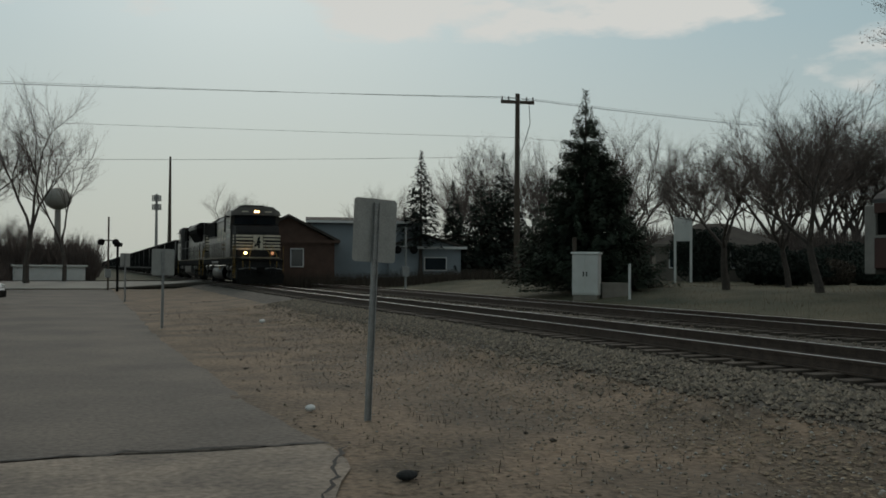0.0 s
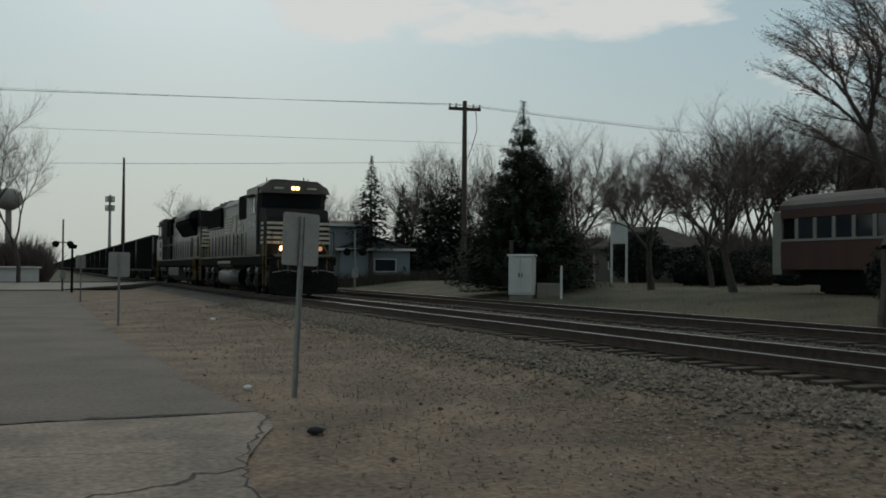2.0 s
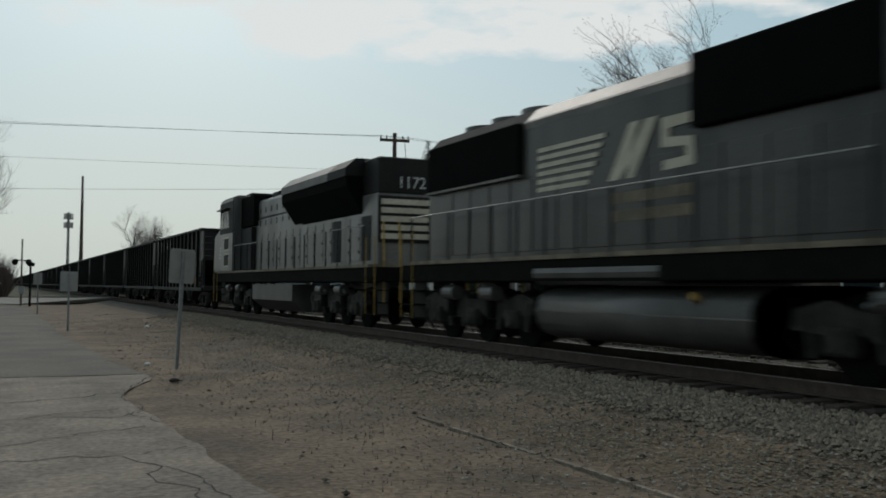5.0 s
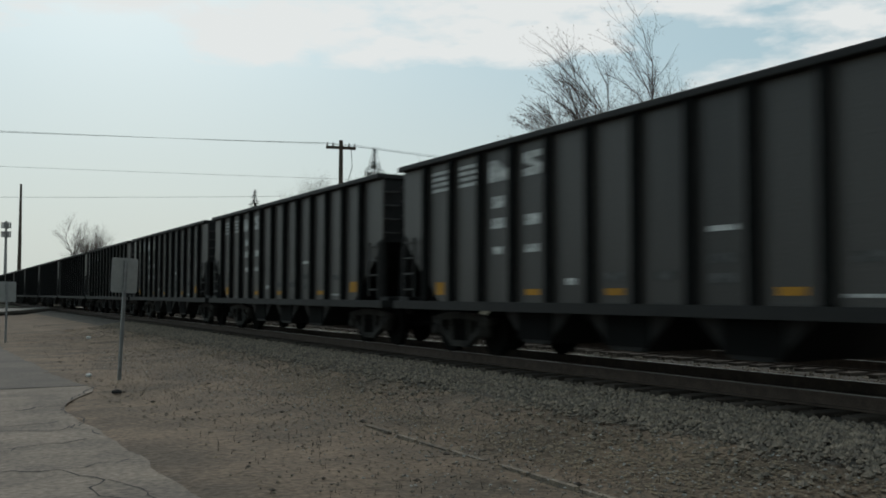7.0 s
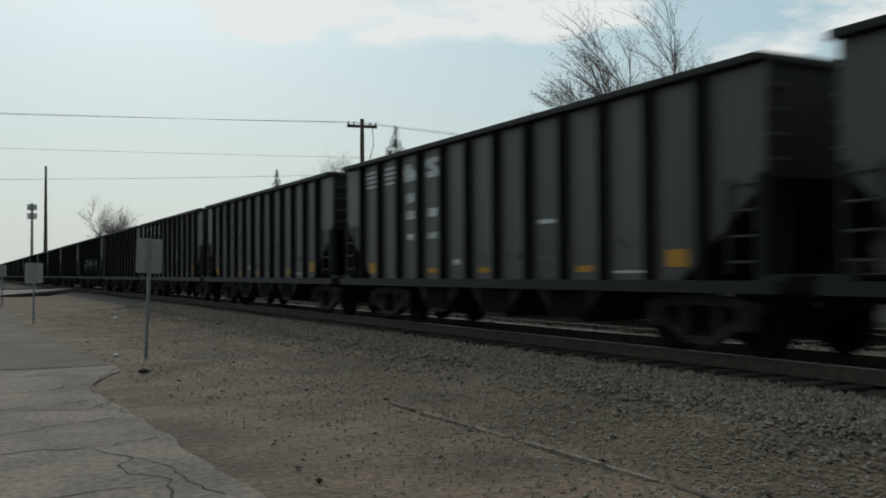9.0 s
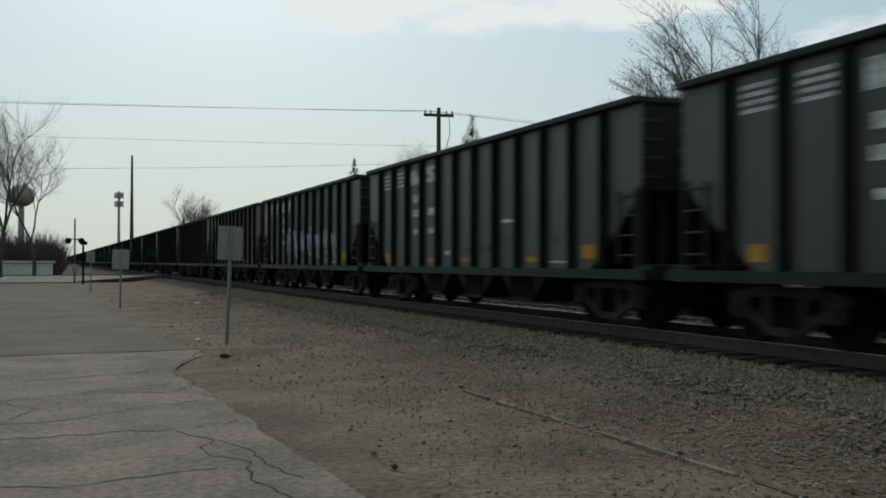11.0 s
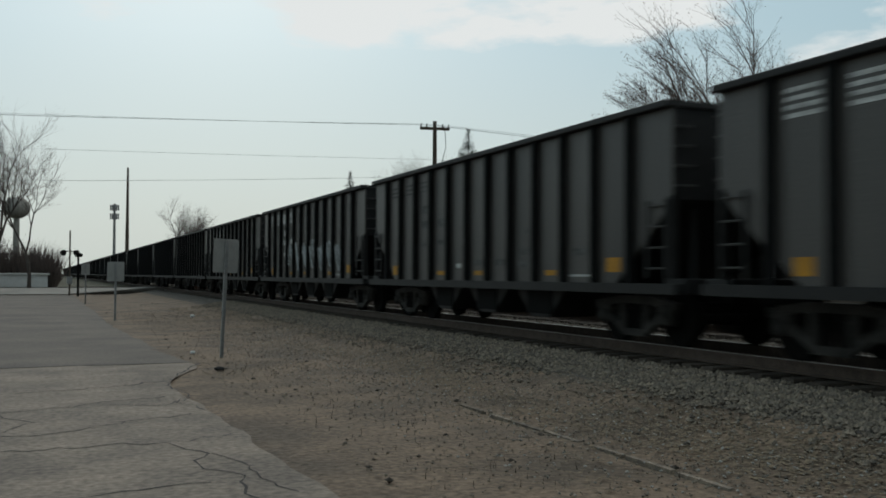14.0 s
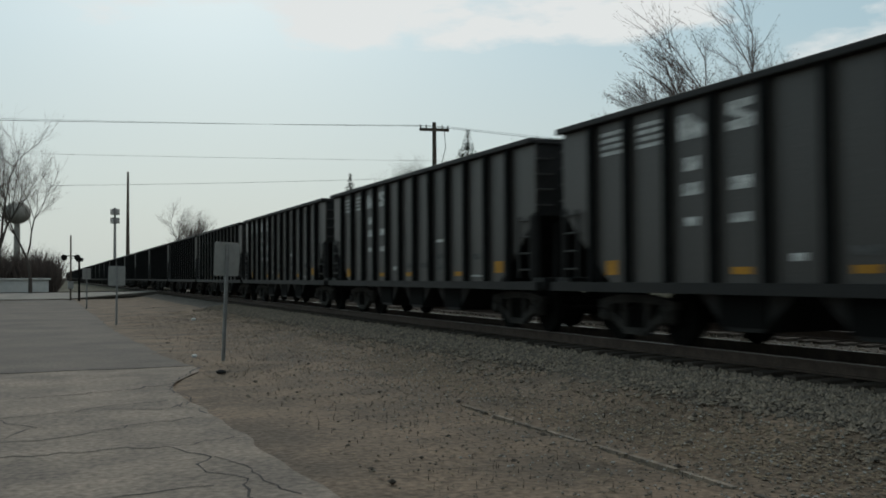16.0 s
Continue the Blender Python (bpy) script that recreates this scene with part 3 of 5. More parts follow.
part("column", tube(bmesh.new(), (0, 0, 0), (0, 0, 18.5), 1.0, 0.8, 14), M_COACHW, e)
tagged(e, "grey round water tower behind bare trees", "water tower")


# ---------------------------------------------------------------- trees
def bare_tree(h, seed, spread=0.55, depth=5, fork=3, buds=0, droop=0.0, trunk=0.22, base=0.25):
    """A leafless tree: tapered trunk and limbs in one part, fine twigs in another."""
    rnd = random.Random(seed)
    limb, twig = ([], []), ([], [])
    ends = []

    def seg(store, a, b, r0, r1, n):
        V, F = store
        d = (b - a).normalized()
        u = d.orthogonal().normalized()
        w = d.cross(u)
        k = len(V)
        for p, r in ((a, r0), (b, r1)):
            for i in range(n):
                t = 6.2832 * i / n
                V.append(p + u * (r * math.cos(t)) + w * (r * math.sin(t)))
        for i in range(n):
            j = (i + 1) % n
            F.append((k + i, k + j, k + n + j, k + n + i))

    def grow(p, d, length, r, lev):
        steps = 4 if lev == 0 else 3
        for i in range(steps):
            q = p + d * (length / steps)
            r1 = r * (0.86 if lev else 0.9)
            seg(limb if lev < 3 else twig, p, q, r, r1, 7 if lev == 0 else (5 if lev < 3 else 3))
            p, r = q, r1
            d = (d + Vector((rnd.gauss(0, 0.13), rnd.gauss(0, 0.13), rnd.gauss(0.03 - droop * lev, 0.07)))).normalized()
            if lev and lev < depth and (i or lev > 1):
                side = (d + Vector((rnd.gauss(0, spread), rnd.gauss(0, spread), rnd.gauss(0.1, 0.3)))).normalized()
                grow(p, side, length * rnd.uniform(0.42, 0.62), r * 0.55, lev + 1)
                if lev > 2:
                    side = (d + Vector((rnd.gauss(0, spread), rnd.gauss(0, spread), rnd.gauss(0.1, 0.3)))).normalized()
                    grow(p, side, length * rnd.uniform(0.4, 0.7), r * 0.55, lev + 1)
        if lev < depth:
            for k in range(fork if lev < 2 else 2):
                a = 6.2832 * (k + rnd.random()) / fork
                out = spread * rnd.uniform(0.6, 1.25)
                nd = (d + Vector((math.cos(a) * out, math.sin(a) * out, rnd.uniform(-0.05, 0.25)))).normalized()
                grow(p, nd, length * rnd.uniform(0.62, 0.85) * (1.15 if lev == 0 else 1), r * 0.68, lev + 1)
        else:
            ends.append(p)

    grow(Vector((0, 0, -0.3)), Vector((rnd.gauss(0, 0.04), rnd.gauss(0, 0.04), 1)).normalized(), h * base, trunk * h / 12, 0)
    zmax = max(v.z for v in twig[0])
    k = h / zmax
    e = empty("bare_tree")
    mesh_from("trunk", [v * k for v in limb[0]], limb[1], M_BARK, e)
    V, F = [v * k for v in twig[0]], list(twig[1])
    mesh_from("crown", V, F, M_TWIG, e)
    if buds:
        bv, bf = [], []
        for p in ends:
            for _ in range(buds):
                c = p * k + Vector((rnd.gauss(0, 0.05), rnd.gauss(0, 0.05), rnd.gauss(0, 0.06)))
                s = 0.027
                n_ = len(bv)
                bv += [c + Vector((rnd.uniform(-s, s), rnd.uniform(-s, s), rnd.uniform(-s, s))) for _ in range(3)]
                bf.append((n_, n_ + 1, n_ + 2))
        tagged(mesh_from("blossom", bv, bf, M_BUD, e, "reddish spring buds"), kind="stuff")
    return e


def conifer(h, r, seed, count, mat_, bare=0.0, blade=0.22):
    """A tapering evergreen of drooping sprays with gaps between the whorls."""
    rnd = random.Random(seed)
    e = empty("spruce_tree")
    part("trunk", tube(bmesh.new(), (0, 0, -0.3), (0, 0, h * 0.98), 0.02 * h, 0.02, 8), M_BARK, e)
    V, F = [], []
    whorls = int(h * 5.5)
    per = max(8, count // whorls)
    for wv in range(whorls):
        u = wv / whorls
        z0 = h * (0.02 + bare + (0.98 - bare) * u) + rnd.uniform(-0.12, 0.12)
        reach = r * (1 - u) ** 0.98 * rnd.uniform(0.84, 1.12) + 0.04
        nb = max(5, int(15 * (1 - u) + 4))
        for b in range(nb):
            a = rnd.random() * 6.2832
            L = reach * rnd.uniform(0.72, 1.1)
            rise = rnd.uniform(-0.22, 0.1)
            m = max(3, int(per / nb * 1.5 * (1 - u) ** 1.25))
            for i in range(m):
                t = rnd.random() ** 0.6
                rr = L * t
                c = Vector((math.cos(a) * rr, math.sin(a) * rr, max(0.05, z0 + rise * rr + 0.16 * L * t * t + rnd.gauss(0, 0.11))))
                aa = a + rnd.gauss(0, 0.7)
                ln = blade * rnd.uniform(0.7, 1.7) * (0.4 + 0.6 * min(1, 2.2 * (1 - u)))
                out = Vector((math.cos(aa), math.sin(aa), rnd.uniform(-0.75, 0.2))) * ln
                sd = Vector((-math.sin(aa), math.cos(aa), rnd.uniform(-0.5, 0.5))) * ln * 0.30
                k = len(V)
                V += [c - sd, c + sd, c + out]
                F.append((k, k + 1, k + 2))
    for i in range(26):
        z = h * (0.955 + 0.05 * i / 26)
        a = rnd.random() * 6.28
        k = len(V)
        V += [Vector((0, 0, z)), Vector((0.03, 0.03, z + 0.05)), Vector((math.cos(a) * 0.22, math.sin(a) * 0.22, z + 0.2))]
        F.append((k, k + 1, k + 2))
    mesh_from("crown", V, F, mat_, e)
    return e


def shrub(w, h, seed, count, mat_, name="shrub", blade=0.16):
    rnd = random.Random(seed)
    e = empty(name)
    V, F = [], []
    bm = bmesh.new()
    for i in range(9):
        a = rnd.random() * 6.28
        tube(bm, (0, 0, -0.2), (math.cos(a) * w * 0.3, math.sin(a) * w * 0.3, h * 0.6), 0.03, 0.01, 5)
    part("stem", bm, M_BARK, e)
    for i in range(count):
        d = Vector((rnd.gauss(0, 1), rnd.gauss(0, 1), rnd.gauss(0, 1))).normalized()
        lump = 1 + 0.3 * noise.noise(d * 2.3 + Vector((seed, 0, 0)))
        q = d * (rnd.random() ** 0.35) * lump
        c = Vector((q.x * w / 2, q.y * w / 2, h * 0.5 + q.z * h * 0.5))
        if c.z < 0.02:
            continue
        k = len(V)
        for _ in range(3):
            V.append(c + Vector((rnd.uniform(-blade, blade), rnd.uniform(-blade, blade), rnd.uniform(-blade, blade))))
        F.append((k, k + 1, k + 2))
    mesh_from("foliage", V, F, mat_, e)
    return e


def put(e, m, s=1.0):
    e.matrix_basis = m @ Matrix.Scale(s, 4)
    return e


sp = put(conifer(9.3, 3.7, 11, 190000, M_NEEDLE, 0, 0.115), pose(22.2, 50, 0.7))
tagged(sp, "tall dense dark green spruce tree beside a cabinet", "spruce tree")
for x, y, h, r, s, c, br in ((24, 79, 9.6, 2.0, 21, 1500, 0.25), (27.0, 80, 7.6, 1.6, 22, 5000, 0.0), (33, 84, 10.4, 3.2, 23, 9000, 0.1), (30.2, 82, 8.6, 2.6, 27, 7000, 0.05)):
    tagged(put(conifer(h, r, s, c, M_SHRUB, br, 0.3), pose(x, y, 0.9)), "thin open evergreen tree behind the houses" if c < 2000 else "dark evergreen tree behind the houses", "conifer tree", group="evergreens")
for x, y, w, h, s in ((36.5, 61, 4.0, 3.6, 31), (41.0, 61, 3.6, 2.6, 32), (45.5, 58, 6.5, 2.6, 33), (33.8, 50.5, 4.5, 1.8, 34)):
    tagged(put(shrub(w, h, s, 9000, M_SHRUB, blade=0.13), pose(x, y, 0.9)), "rounded dark evergreen bush on the lawn", "bush", group="bushes")
for x, y, w, h, s in ((37.6, 51, 2.4, 1.5, 41), (39.3, 50, 2.0, 1.3, 42), (20.2, 25.4, 2.0, 1.7, 43)):
    tagged(put(shrub(w, h, s, 4500, M_BRUSH if s == 41 else M_SHRUB, blade=0.09), pose(x, y, 0.85)), "low dark bush by the tree trunks", "bush", group="bushes")

big = put(bare_tree(11.4, 15, 0.6, 5, 4, buds=4, base=0.2, trunk=0.24), pose(18.7, 24.6, 0.38, 0, 0, 40))
tagged(big, "large bare tree with spring buds beside the house", "tree", group="bare trees")
kinds = [bare_tree(12, 61, 0.5, 5, 3, trunk=0.18), bare_tree(12, 62, 0.68, 5, 3, base=0.2, trunk=0.18), bare_tree(12, 63, 0.45, 5, 3, base=0.26, trunk=0.16), bare_tree(12, 64, 0.75, 5, 3, base=0.17, trunk=0.18)]
spots = [(0, (-4.1, 92, 0), 17.0), (1, (-9.5, 94, 0), 16), (2, (-1.4, 94, 0), 15), (3, (-14, 98, 0), 12)]
spots += [(3, (18.8, 150, 0.5), 13.5), (3, (20.6, 152, 0.5), 12.5), (1, (17.4, 153, 0.5), 12), (0, (34, 130, 0.9), 12), (2, (31, 88, 0.9), 9.5), (0, (26.5, 92, 0.9), 8.8)]
spots += [(3, (25.1, 37.9, 0.9), 7.4), (3, (25.0, 43.2, 0.9), 7.2), (1, (30.5, 46, 0.9), 7.5)]
rw = random.Random(77)
for i in range(54):
    u = i / 53
    spots.append((rw.randrange(4), (37 + 48 * u + rw.uniform(-4, 6), 92 - 34 * u + rw.uniform(-8, 14), 0.9), rw.uniform(11.5, 16.5) * (0.9 + 0.35 * u)))
for i in range(12):
    spots.append((rw.randrange(4), (-22 + i * 3.0 + rw.uniform(-1, 1) if i < 6 else 10 + i * 6, 185 + rw.uniform(-15, 15), 0.2), rw.uniform(7, 11)))
for i in range(7):
    spots.append((rw.randrange(4), (33 + i * 3.2 + rw.uniform(-1, 1), 23 - i * 3 + rw.uniform(-2, 2), 0.9), rw.uniform(7.5, 9.5)) if i in (1, 3) else (rw.randrange(4), (44 + i * 4, 44 - i * 3, 0.9), rw.uniform(9, 12)))
first_use = set()
for k, p, h in spots:
    m = pose(*p, 0, 0, rw.uniform(0, 360))
    if k not in first_use:
        first_use.add(k)
        o = put(kinds[k], m, h / 12)
    else:
        o = copy_thing(kinds[k], m)
        o.scale = (h / 12,) * 3
    tagged(o, "bare grey-brown deciduous tree in early spring", "tree", group="bare trees")


def thicket(name, area, count, hgt, seed, material, label):
    """Upright stems and stalks of brush too many to count."""
    rnd = random.Random(seed)
    V, F = [], []
    x0, x1, y0, y1 = area
    for i in range(count):
        x, y = rnd.uniform(x0, x1), rnd.uniform(y0, y1)
        z = lift(x, y)
        h = hgt * rnd.uniform(0.35, 1.1) * (0.7 + 0.5 * noise.noise((x * 0.25, y * 0.25, seed)))
        a = rnd.random() * 6.28
        dx, dy = math.cos(a), math.sin(a)
        w = 0.012 * hgt + 0.006
        lean = rnd.gauss(0, 0.25) * h
        k = len(V)
        V += [(x - dx * w, y - dy * w, z - 0.05), (x + dx * w, y + dy * w, z - 0.05), (x + lean, y + rnd.gauss(0, 0.2) * h, z + h)]
        F.append((k, k + 1, k + 2))
    tagged(mesh_from(name, V, F, material), label, "brush", kind="stuff")


thicket("brush", (12, 32, 72, 80), 9000, 1.3, 51, M_BRUSH, "brown dead brush along the embankment")
thicket("brush", (36, 92, 78, 98), 36000, 6.0, 52, M_TWIG, "grey-brown undergrowth of the bare wood")
thicket("brush", (46, 76, 62, 76), 14000, 5.0, 60, M_TWIG, "grey-brown scrub beside the tan house")
thicket("brush", (54, 96, 48, 66), 26000, 6.5, 58, M_TWIG, "grey-brown saplings at the edge of the wood")
thicket("brush", (-16, 0.8, 110, 122), 14000, 6.0, 59, M_TWIG, "grey-brown brush behind the low shed")
thicket("brush", (-30, -6, 92, 104), 9000, 3.0, 53, M_TWIG, "grey-brown undergrowth below bare trees")
thicket("brush", (-30, 2, 170, 200), 9000, 5.5, 54, M_TWIG, "far grey hedgerow")
thicket("brush", (24, 90, 150, 190), 12000, 6.5, 55, M_TWIG, "far grey woodland edge")
thicket("dead_grass", (18.6, 36, 12, 70), 16000, 0.16, 56, M_LITTER, "short dry grass on the far verge")
thicket("dead_grass", (2.9, 7.4, 5, 50), 2600, 0.09, 57, M_BRUSH, "sparse dead weeds on the dirt")


# ---------------------------------------------------------------- cabinets and boxes
def cabinet(m):
    e = empty("signal_cabinet", m)
    part("body", B(-0.55, 0.55, -0.4, 0.4, 0.12, 1.85, bevel=0.015), M_CAB, e)
    part("roof", prism([(-0.46, 1.85), (0.46, 1.85), (0.42, 1.93), (-0.42, 1.93)], -0.6, 0.6), M_CAB, e)
    for s in (-1, 1):
        d = part("door", B(*sorted((0.01 * s, 0.53 * s)), -0.425, -0.403, 0.2, 1.8, bevel=0.004), M_CAB, e)
        part("handle", B(*sorted((0.05 * s, 0.09 * s)), -0.445, -0.425, 0.9, 1.1), M_UNDER, d)
    part("base", B(-0.5, 0.5, -0.36, 0.36, -0.2, 0.12), M_CONC, e)
    return tagged(e, "pale grey metal equipment cabinet beside a spruce", "cabinet")


cabinet(pose(20.2, 46.2, 0.52, 0, 0, -38))
b_ = part("equipment_box", B(-0.55, 0.55, -0.35, 0.35, -0.1, 0.58, bevel=0.02), M_CONC)
b_.matrix_basis = pose(21.45, 46.1, 0.58, 0, 0, -20)
tagged(b_, "low tan concrete equipment box on the verge", "box")
b_ = part("marker_post", tube(bmesh.new(), (0, 0, -0.2), (0, 0, 1.5), 0.06, 0.05, 10), M_WHITEP)
b_.matrix_basis = pose(20.95, 44.0, 0.45)
tagged(b_, "white marker post standing on the verge", "post")
b_ = part("wooden_stake", B(-0.07, 0.07, -0.07, 0.07, -0.3, 2.5, bevel=0.01), M_WOODPOLE)
b_.matrix_basis = pose(20.2, 47.3, 0.6)
tagged(b_, "short weathered wooden post behind the cabinet", "post")
e = empty("board_sign", pose(33.0, 58, 0.9, 0, 0, -30))
part("board", B(-0.5, 0.5, -0.05, 0.05, 2.5, 3.9, bevel=0.02), M_CAB, e)
for s in (-0.45, 0.45):
    part("leg", B(s - 0.07, s + 0.07, -0.13, -0.055, -0.3, 3.9), M_CAB, e)
tagged(e, "tall white board sign on two legs", "sign")
e = empty("bench", pose(25.6, 62, 0.9, 0, 0, -15))
part("seat", B(-0.9, 0.9, -0.2, 0.2, 0.42, 0.5, bevel=0.01), M_CONC, e)
for s in (-0.7, 0.7):
    part("leg", B(s - 0.08, s + 0.08, -0.18, 0.18, -0.1, 0.42), M_WOODPOLE, e)
tagged(e, "pale plank bench at the roadside", "bench")


# ---------------------------------------------------------------- houses
def window(parent, x, z, w, h, y, deep=0.06):
    fr = bmesh.new()
    for a in ((x - w / 2 - 0.07, x - w / 2, z - 0.07, z + h + 0.07), (x + w / 2, x + w / 2 + 0.07, z - 0.07, z + h + 0.07), (x - w / 2, x + w / 2, z - 0.07, z), (x - w / 2, x + w / 2, z + h, z + h + 0.07)):
        box(fr, a[0], a[1], y - 0.05, y + 0.02, a[2], a[3])
    o = part("window", fr, M_WHITEP, parent)
    part("pane", B(x - w / 2, x + w / 2, y - 0.02, y - 0.008, z, z + h), M_GLASS, o)


def house(name, m, w, d, h, ridge, wallm, label, wins=(), hip=False, boards=0.0, along="x", group="houses", trim=None):
    e = empty(name, m)
    if boards:
        core = part("wall", B(-w / 2, w / 2, -d / 2, d / 2, -0.3, h), wallm, e)
        for i in range(int(h / boards)):
            z = i * boards
            part("board", B(-w / 2 - 0.03, w / 2 + 0.03, -d / 2 - 0.03, d / 2 + 0.03, z, z + boards * 0.93), wallm, core)
    else:
        part("wall", B(-w / 2, w / 2, -d / 2, d / 2, -0.3, h), wallm, e)
    o = 0.4
    if hip:
        bm = bmesh.new()
        c = [bm.verts.new(p) for p in ((-w / 2 - o, -d / 2 - o, h), (w / 2 + o, -d / 2 - o, h), (w / 2 + o, d / 2 + o, h), (-w / 2 - o, d / 2 + o, h))]
        k = max(0.3, w / 2 - d / 2)
        t = [bm.verts.new((-k, 0, h + ridge)), bm.verts.new((k, 0, h + ridge))]
        for f in ((c[0], c[1], t[1], t[0]), (c[1], c[2], t[1]), (c[2], c[3], t[0], t[1]), (c[3], c[0], t[0]), (c[3], c[2], c[1], c[0])):
            bm.faces.new(f)
        part("roof", bm, M_ROOF, e)
    elif along == "x":
        part("roof", prism([(-d / 2 - o, h - 0.1), (0, h + ridge), (d / 2 + o, h - 0.1), (d / 2 + o, h + 0.08), (0, h + ridge + 0.2), (-d / 2 - o, h + 0.08)], -w / 2 - o, w / 2 + o), M_ROOF, e)
        part("gable", prism([(-d / 2, h), (d / 2, h), (0, h + ridge)], -w / 2, w / 2), wallm, e)
    else:
        part("roof", prism([(-w / 2 - o, h - 0.1), (0, h + ridge), (w / 2 + o, h - 0.1), (w / 2 + o, h + 0.08), (0, h + ridge + 0.2), (-w / 2 - o, h + 0.08)], -d / 2 - o, d / 2 + o, "y"), M_ROOF, e)
        part("gable", prism([(-w / 2, h), (w / 2, h), (0, h + ridge)], -d / 2, d / 2, "y"), wallm, e)
    part("fascia", B(-w / 2 - o, w / 2 + o, -d / 2 - o - 0.04, -d / 2 - o, h - 0.12, h + 0.06), trim or M_WHITEP, e)
    for x, z, ww, hh in wins:
        window(e, x, z, ww, hh, -d / 2 - 0.035)
    return tagged(e, label, name.replace("_", " "), group=group)


house("brick_house", pose(14.6, 82, 0.6, 0, 0, -12), 6.5, 8, 3.0, 1.7, M_BRICK, "low brown brick building behind brush", [(0.6, 1.2, 0.8, 1.2)], along="y", trim=M_BRICK)
house("sided_house", pose(21.0, 84, 0.6, 0, 0, -12), 8.5, 7, 4.6, 0.3, M_SIDING, "pale blue-grey sided two-storey house", [(2.2, 2.3, 0.6, 0.6), (3.1, 2.3, 0.6, 0.6)])
house("sided_annex", pose(25.0, 82, 0.6, 0, 0, -12), 5.5, 6, 2.7, 0.8, M_SIDING, "low blue-grey annex with white eaves", [(0.8, 1.0, 1.6, 0.9)], along="y")
house("tan_house", pose(41.5, 67, 0.9, 0, 0, -30), 8, 6, 2.5, 1.6, M_TAN, "single-storey tan house under bare trees", [(-2.5, 1.0, 1.1, 1.1), (1.5, 1.0, 1.1, 1.1)], hip=True, trim=M_TAN)
house("tan_house", pose(62, 60, 0.9, 0, 0, -35), 8, 7, 4.8, 1.8, M_TAN, "two-storey tan house behind bare trees", [(-2.2, 1.0, 1.1, 1.2), (1.5, 1.0, 1.1, 1.2), (-2.2, 3.2, 1.0, 1.2), (1.5, 3.2, 1.0, 1.2)], hip=True)
log_house = house("log_house", pose(22.8, 17.2, 0.62, 0, 0, -90), 10, 4.4, 3.3, 2.2, M_LOG, "brown weathered board-sided house with shingled hip roof", [(-1.0, 1.2, 1.2, 1.2), (2.5, 1.2, 1.2, 1.2)], hip=True, boards=0.24)
part("foundation", B(-5.08, 5.08, -2.32, -2.24, -0.4, 0.4), M_CONC, log_house, "pale concrete foundation")
for x, y in ((-6.2, -2.0), (-6.2, 1.5)):
    part("porch_post", B(x - 0.08, x + 0.08, y - 0.08, y + 0.08, -0.4, 3.2), M_WHITEP, log_house)
part("porch_rail", B(-6.24, -6.16, -2.2, 1.4, 0.95, 1.03), M_WHITEP, log_house)
part("porch_floor", B(-6.4, -5.04, -2.5, 1.9, -0.35, 0.15), M_WOODPOLE, log_house)
part("porch_roof", prism([(-6.7, 3.2), (-5.04, 3.25), (-5.04, 3.6), (-6.7, 3.32)], -2.8, 2.2, "y"), M_ROOF, log_house)
e = empty("shed", pose(-3.0, 106, 0.1, 0, 0, 5))
part("wall", B(-3, 3, -2, 2, -0.2, 1.5), M_WHITEP, e)
part("roof", B(-3.2, 3.2, -2.2, 2.2, 1.5, 1.68, bevel=0.03), M_CAB, e)
tagged(e, "long low white flat-roofed shed", "shed")


# ---------------------------------------------------------------- old coach
def coach(m):
    e = empty("passenger_coach", m)
    L, W = 24.0, 1.5
    part("body", B(-W, W, 0, L, 1.1, 2.15, bevel=0.03), M_COACH, e)
    part("letterboard", B(-W, W, 0, L, 3.0, 3.35, bevel=0.02), M_COACH, e)
    part("belt", B(-W - 0.02, W + 0.02, 0, L, 2.15, 2.24), M_COACHW, e)
    part("interior", B(-W + 0.12, W - 0.12, 0.05, L - 0.05, 2.2, 3.05), M_UNDER, e)
    for i in range(26):
        y = 0.6 + i * 0.9
        p_ = part("window_post", B(-W, -W + 0.1, y, y + 0.16, 2.24, 3.0), M_COACHW, e)
        if i < 25:
            part("pane", B(-W + 0.04, -W + 0.055, y + 0.16, y + 0.9, 2.24, 3.0), M_GLASS, e)
    pts = [(-W, 3.35)] + [(-W * math.cos(a), 3.35 + 0.62 * math.sin(a)) for a in [0.25 + i * 0.33 for i in range(9)]] + [(W, 3.35)]
    part("roof", prism(pts, -0.1, L + 0.1, "y"), M_COACHR, e)
    part("underframe", B(-1.1, 1.1, 0.6, L - 0.6, 0.55, 1.1), M_UNDER, e)
    for y in (3, L - 3):
        bg2 = part("bogie", B(-1.05, 1.05, y - 1.5, y + 1.5, 0.3, 0.7, bevel=0.05), M_UNDER, e)
        for dy in (-1.1, 1.1):
            part("wheel", tube(bmesh.new(), (-0.82, y + dy, 0.42), (0.82, y + dy, 0.42), 0.42, n=18), M_UNDER, bg2)
    part("vestibule", B(-W + 0.05, W - 0.05, L, L + 0.5, 0.9, 3.3, bevel=0.04), M_COACHW, e, "pale vestibule end")
    for y in (9, 12, 16):
        part("battery_box", B(-1.3, -0.9, y, y + 1.1, 0.4, 1.05, bevel=0.02), M_TRUCK, e)
    return tagged(e, "faded maroon passenger coach with a row of windows", "railway coach")


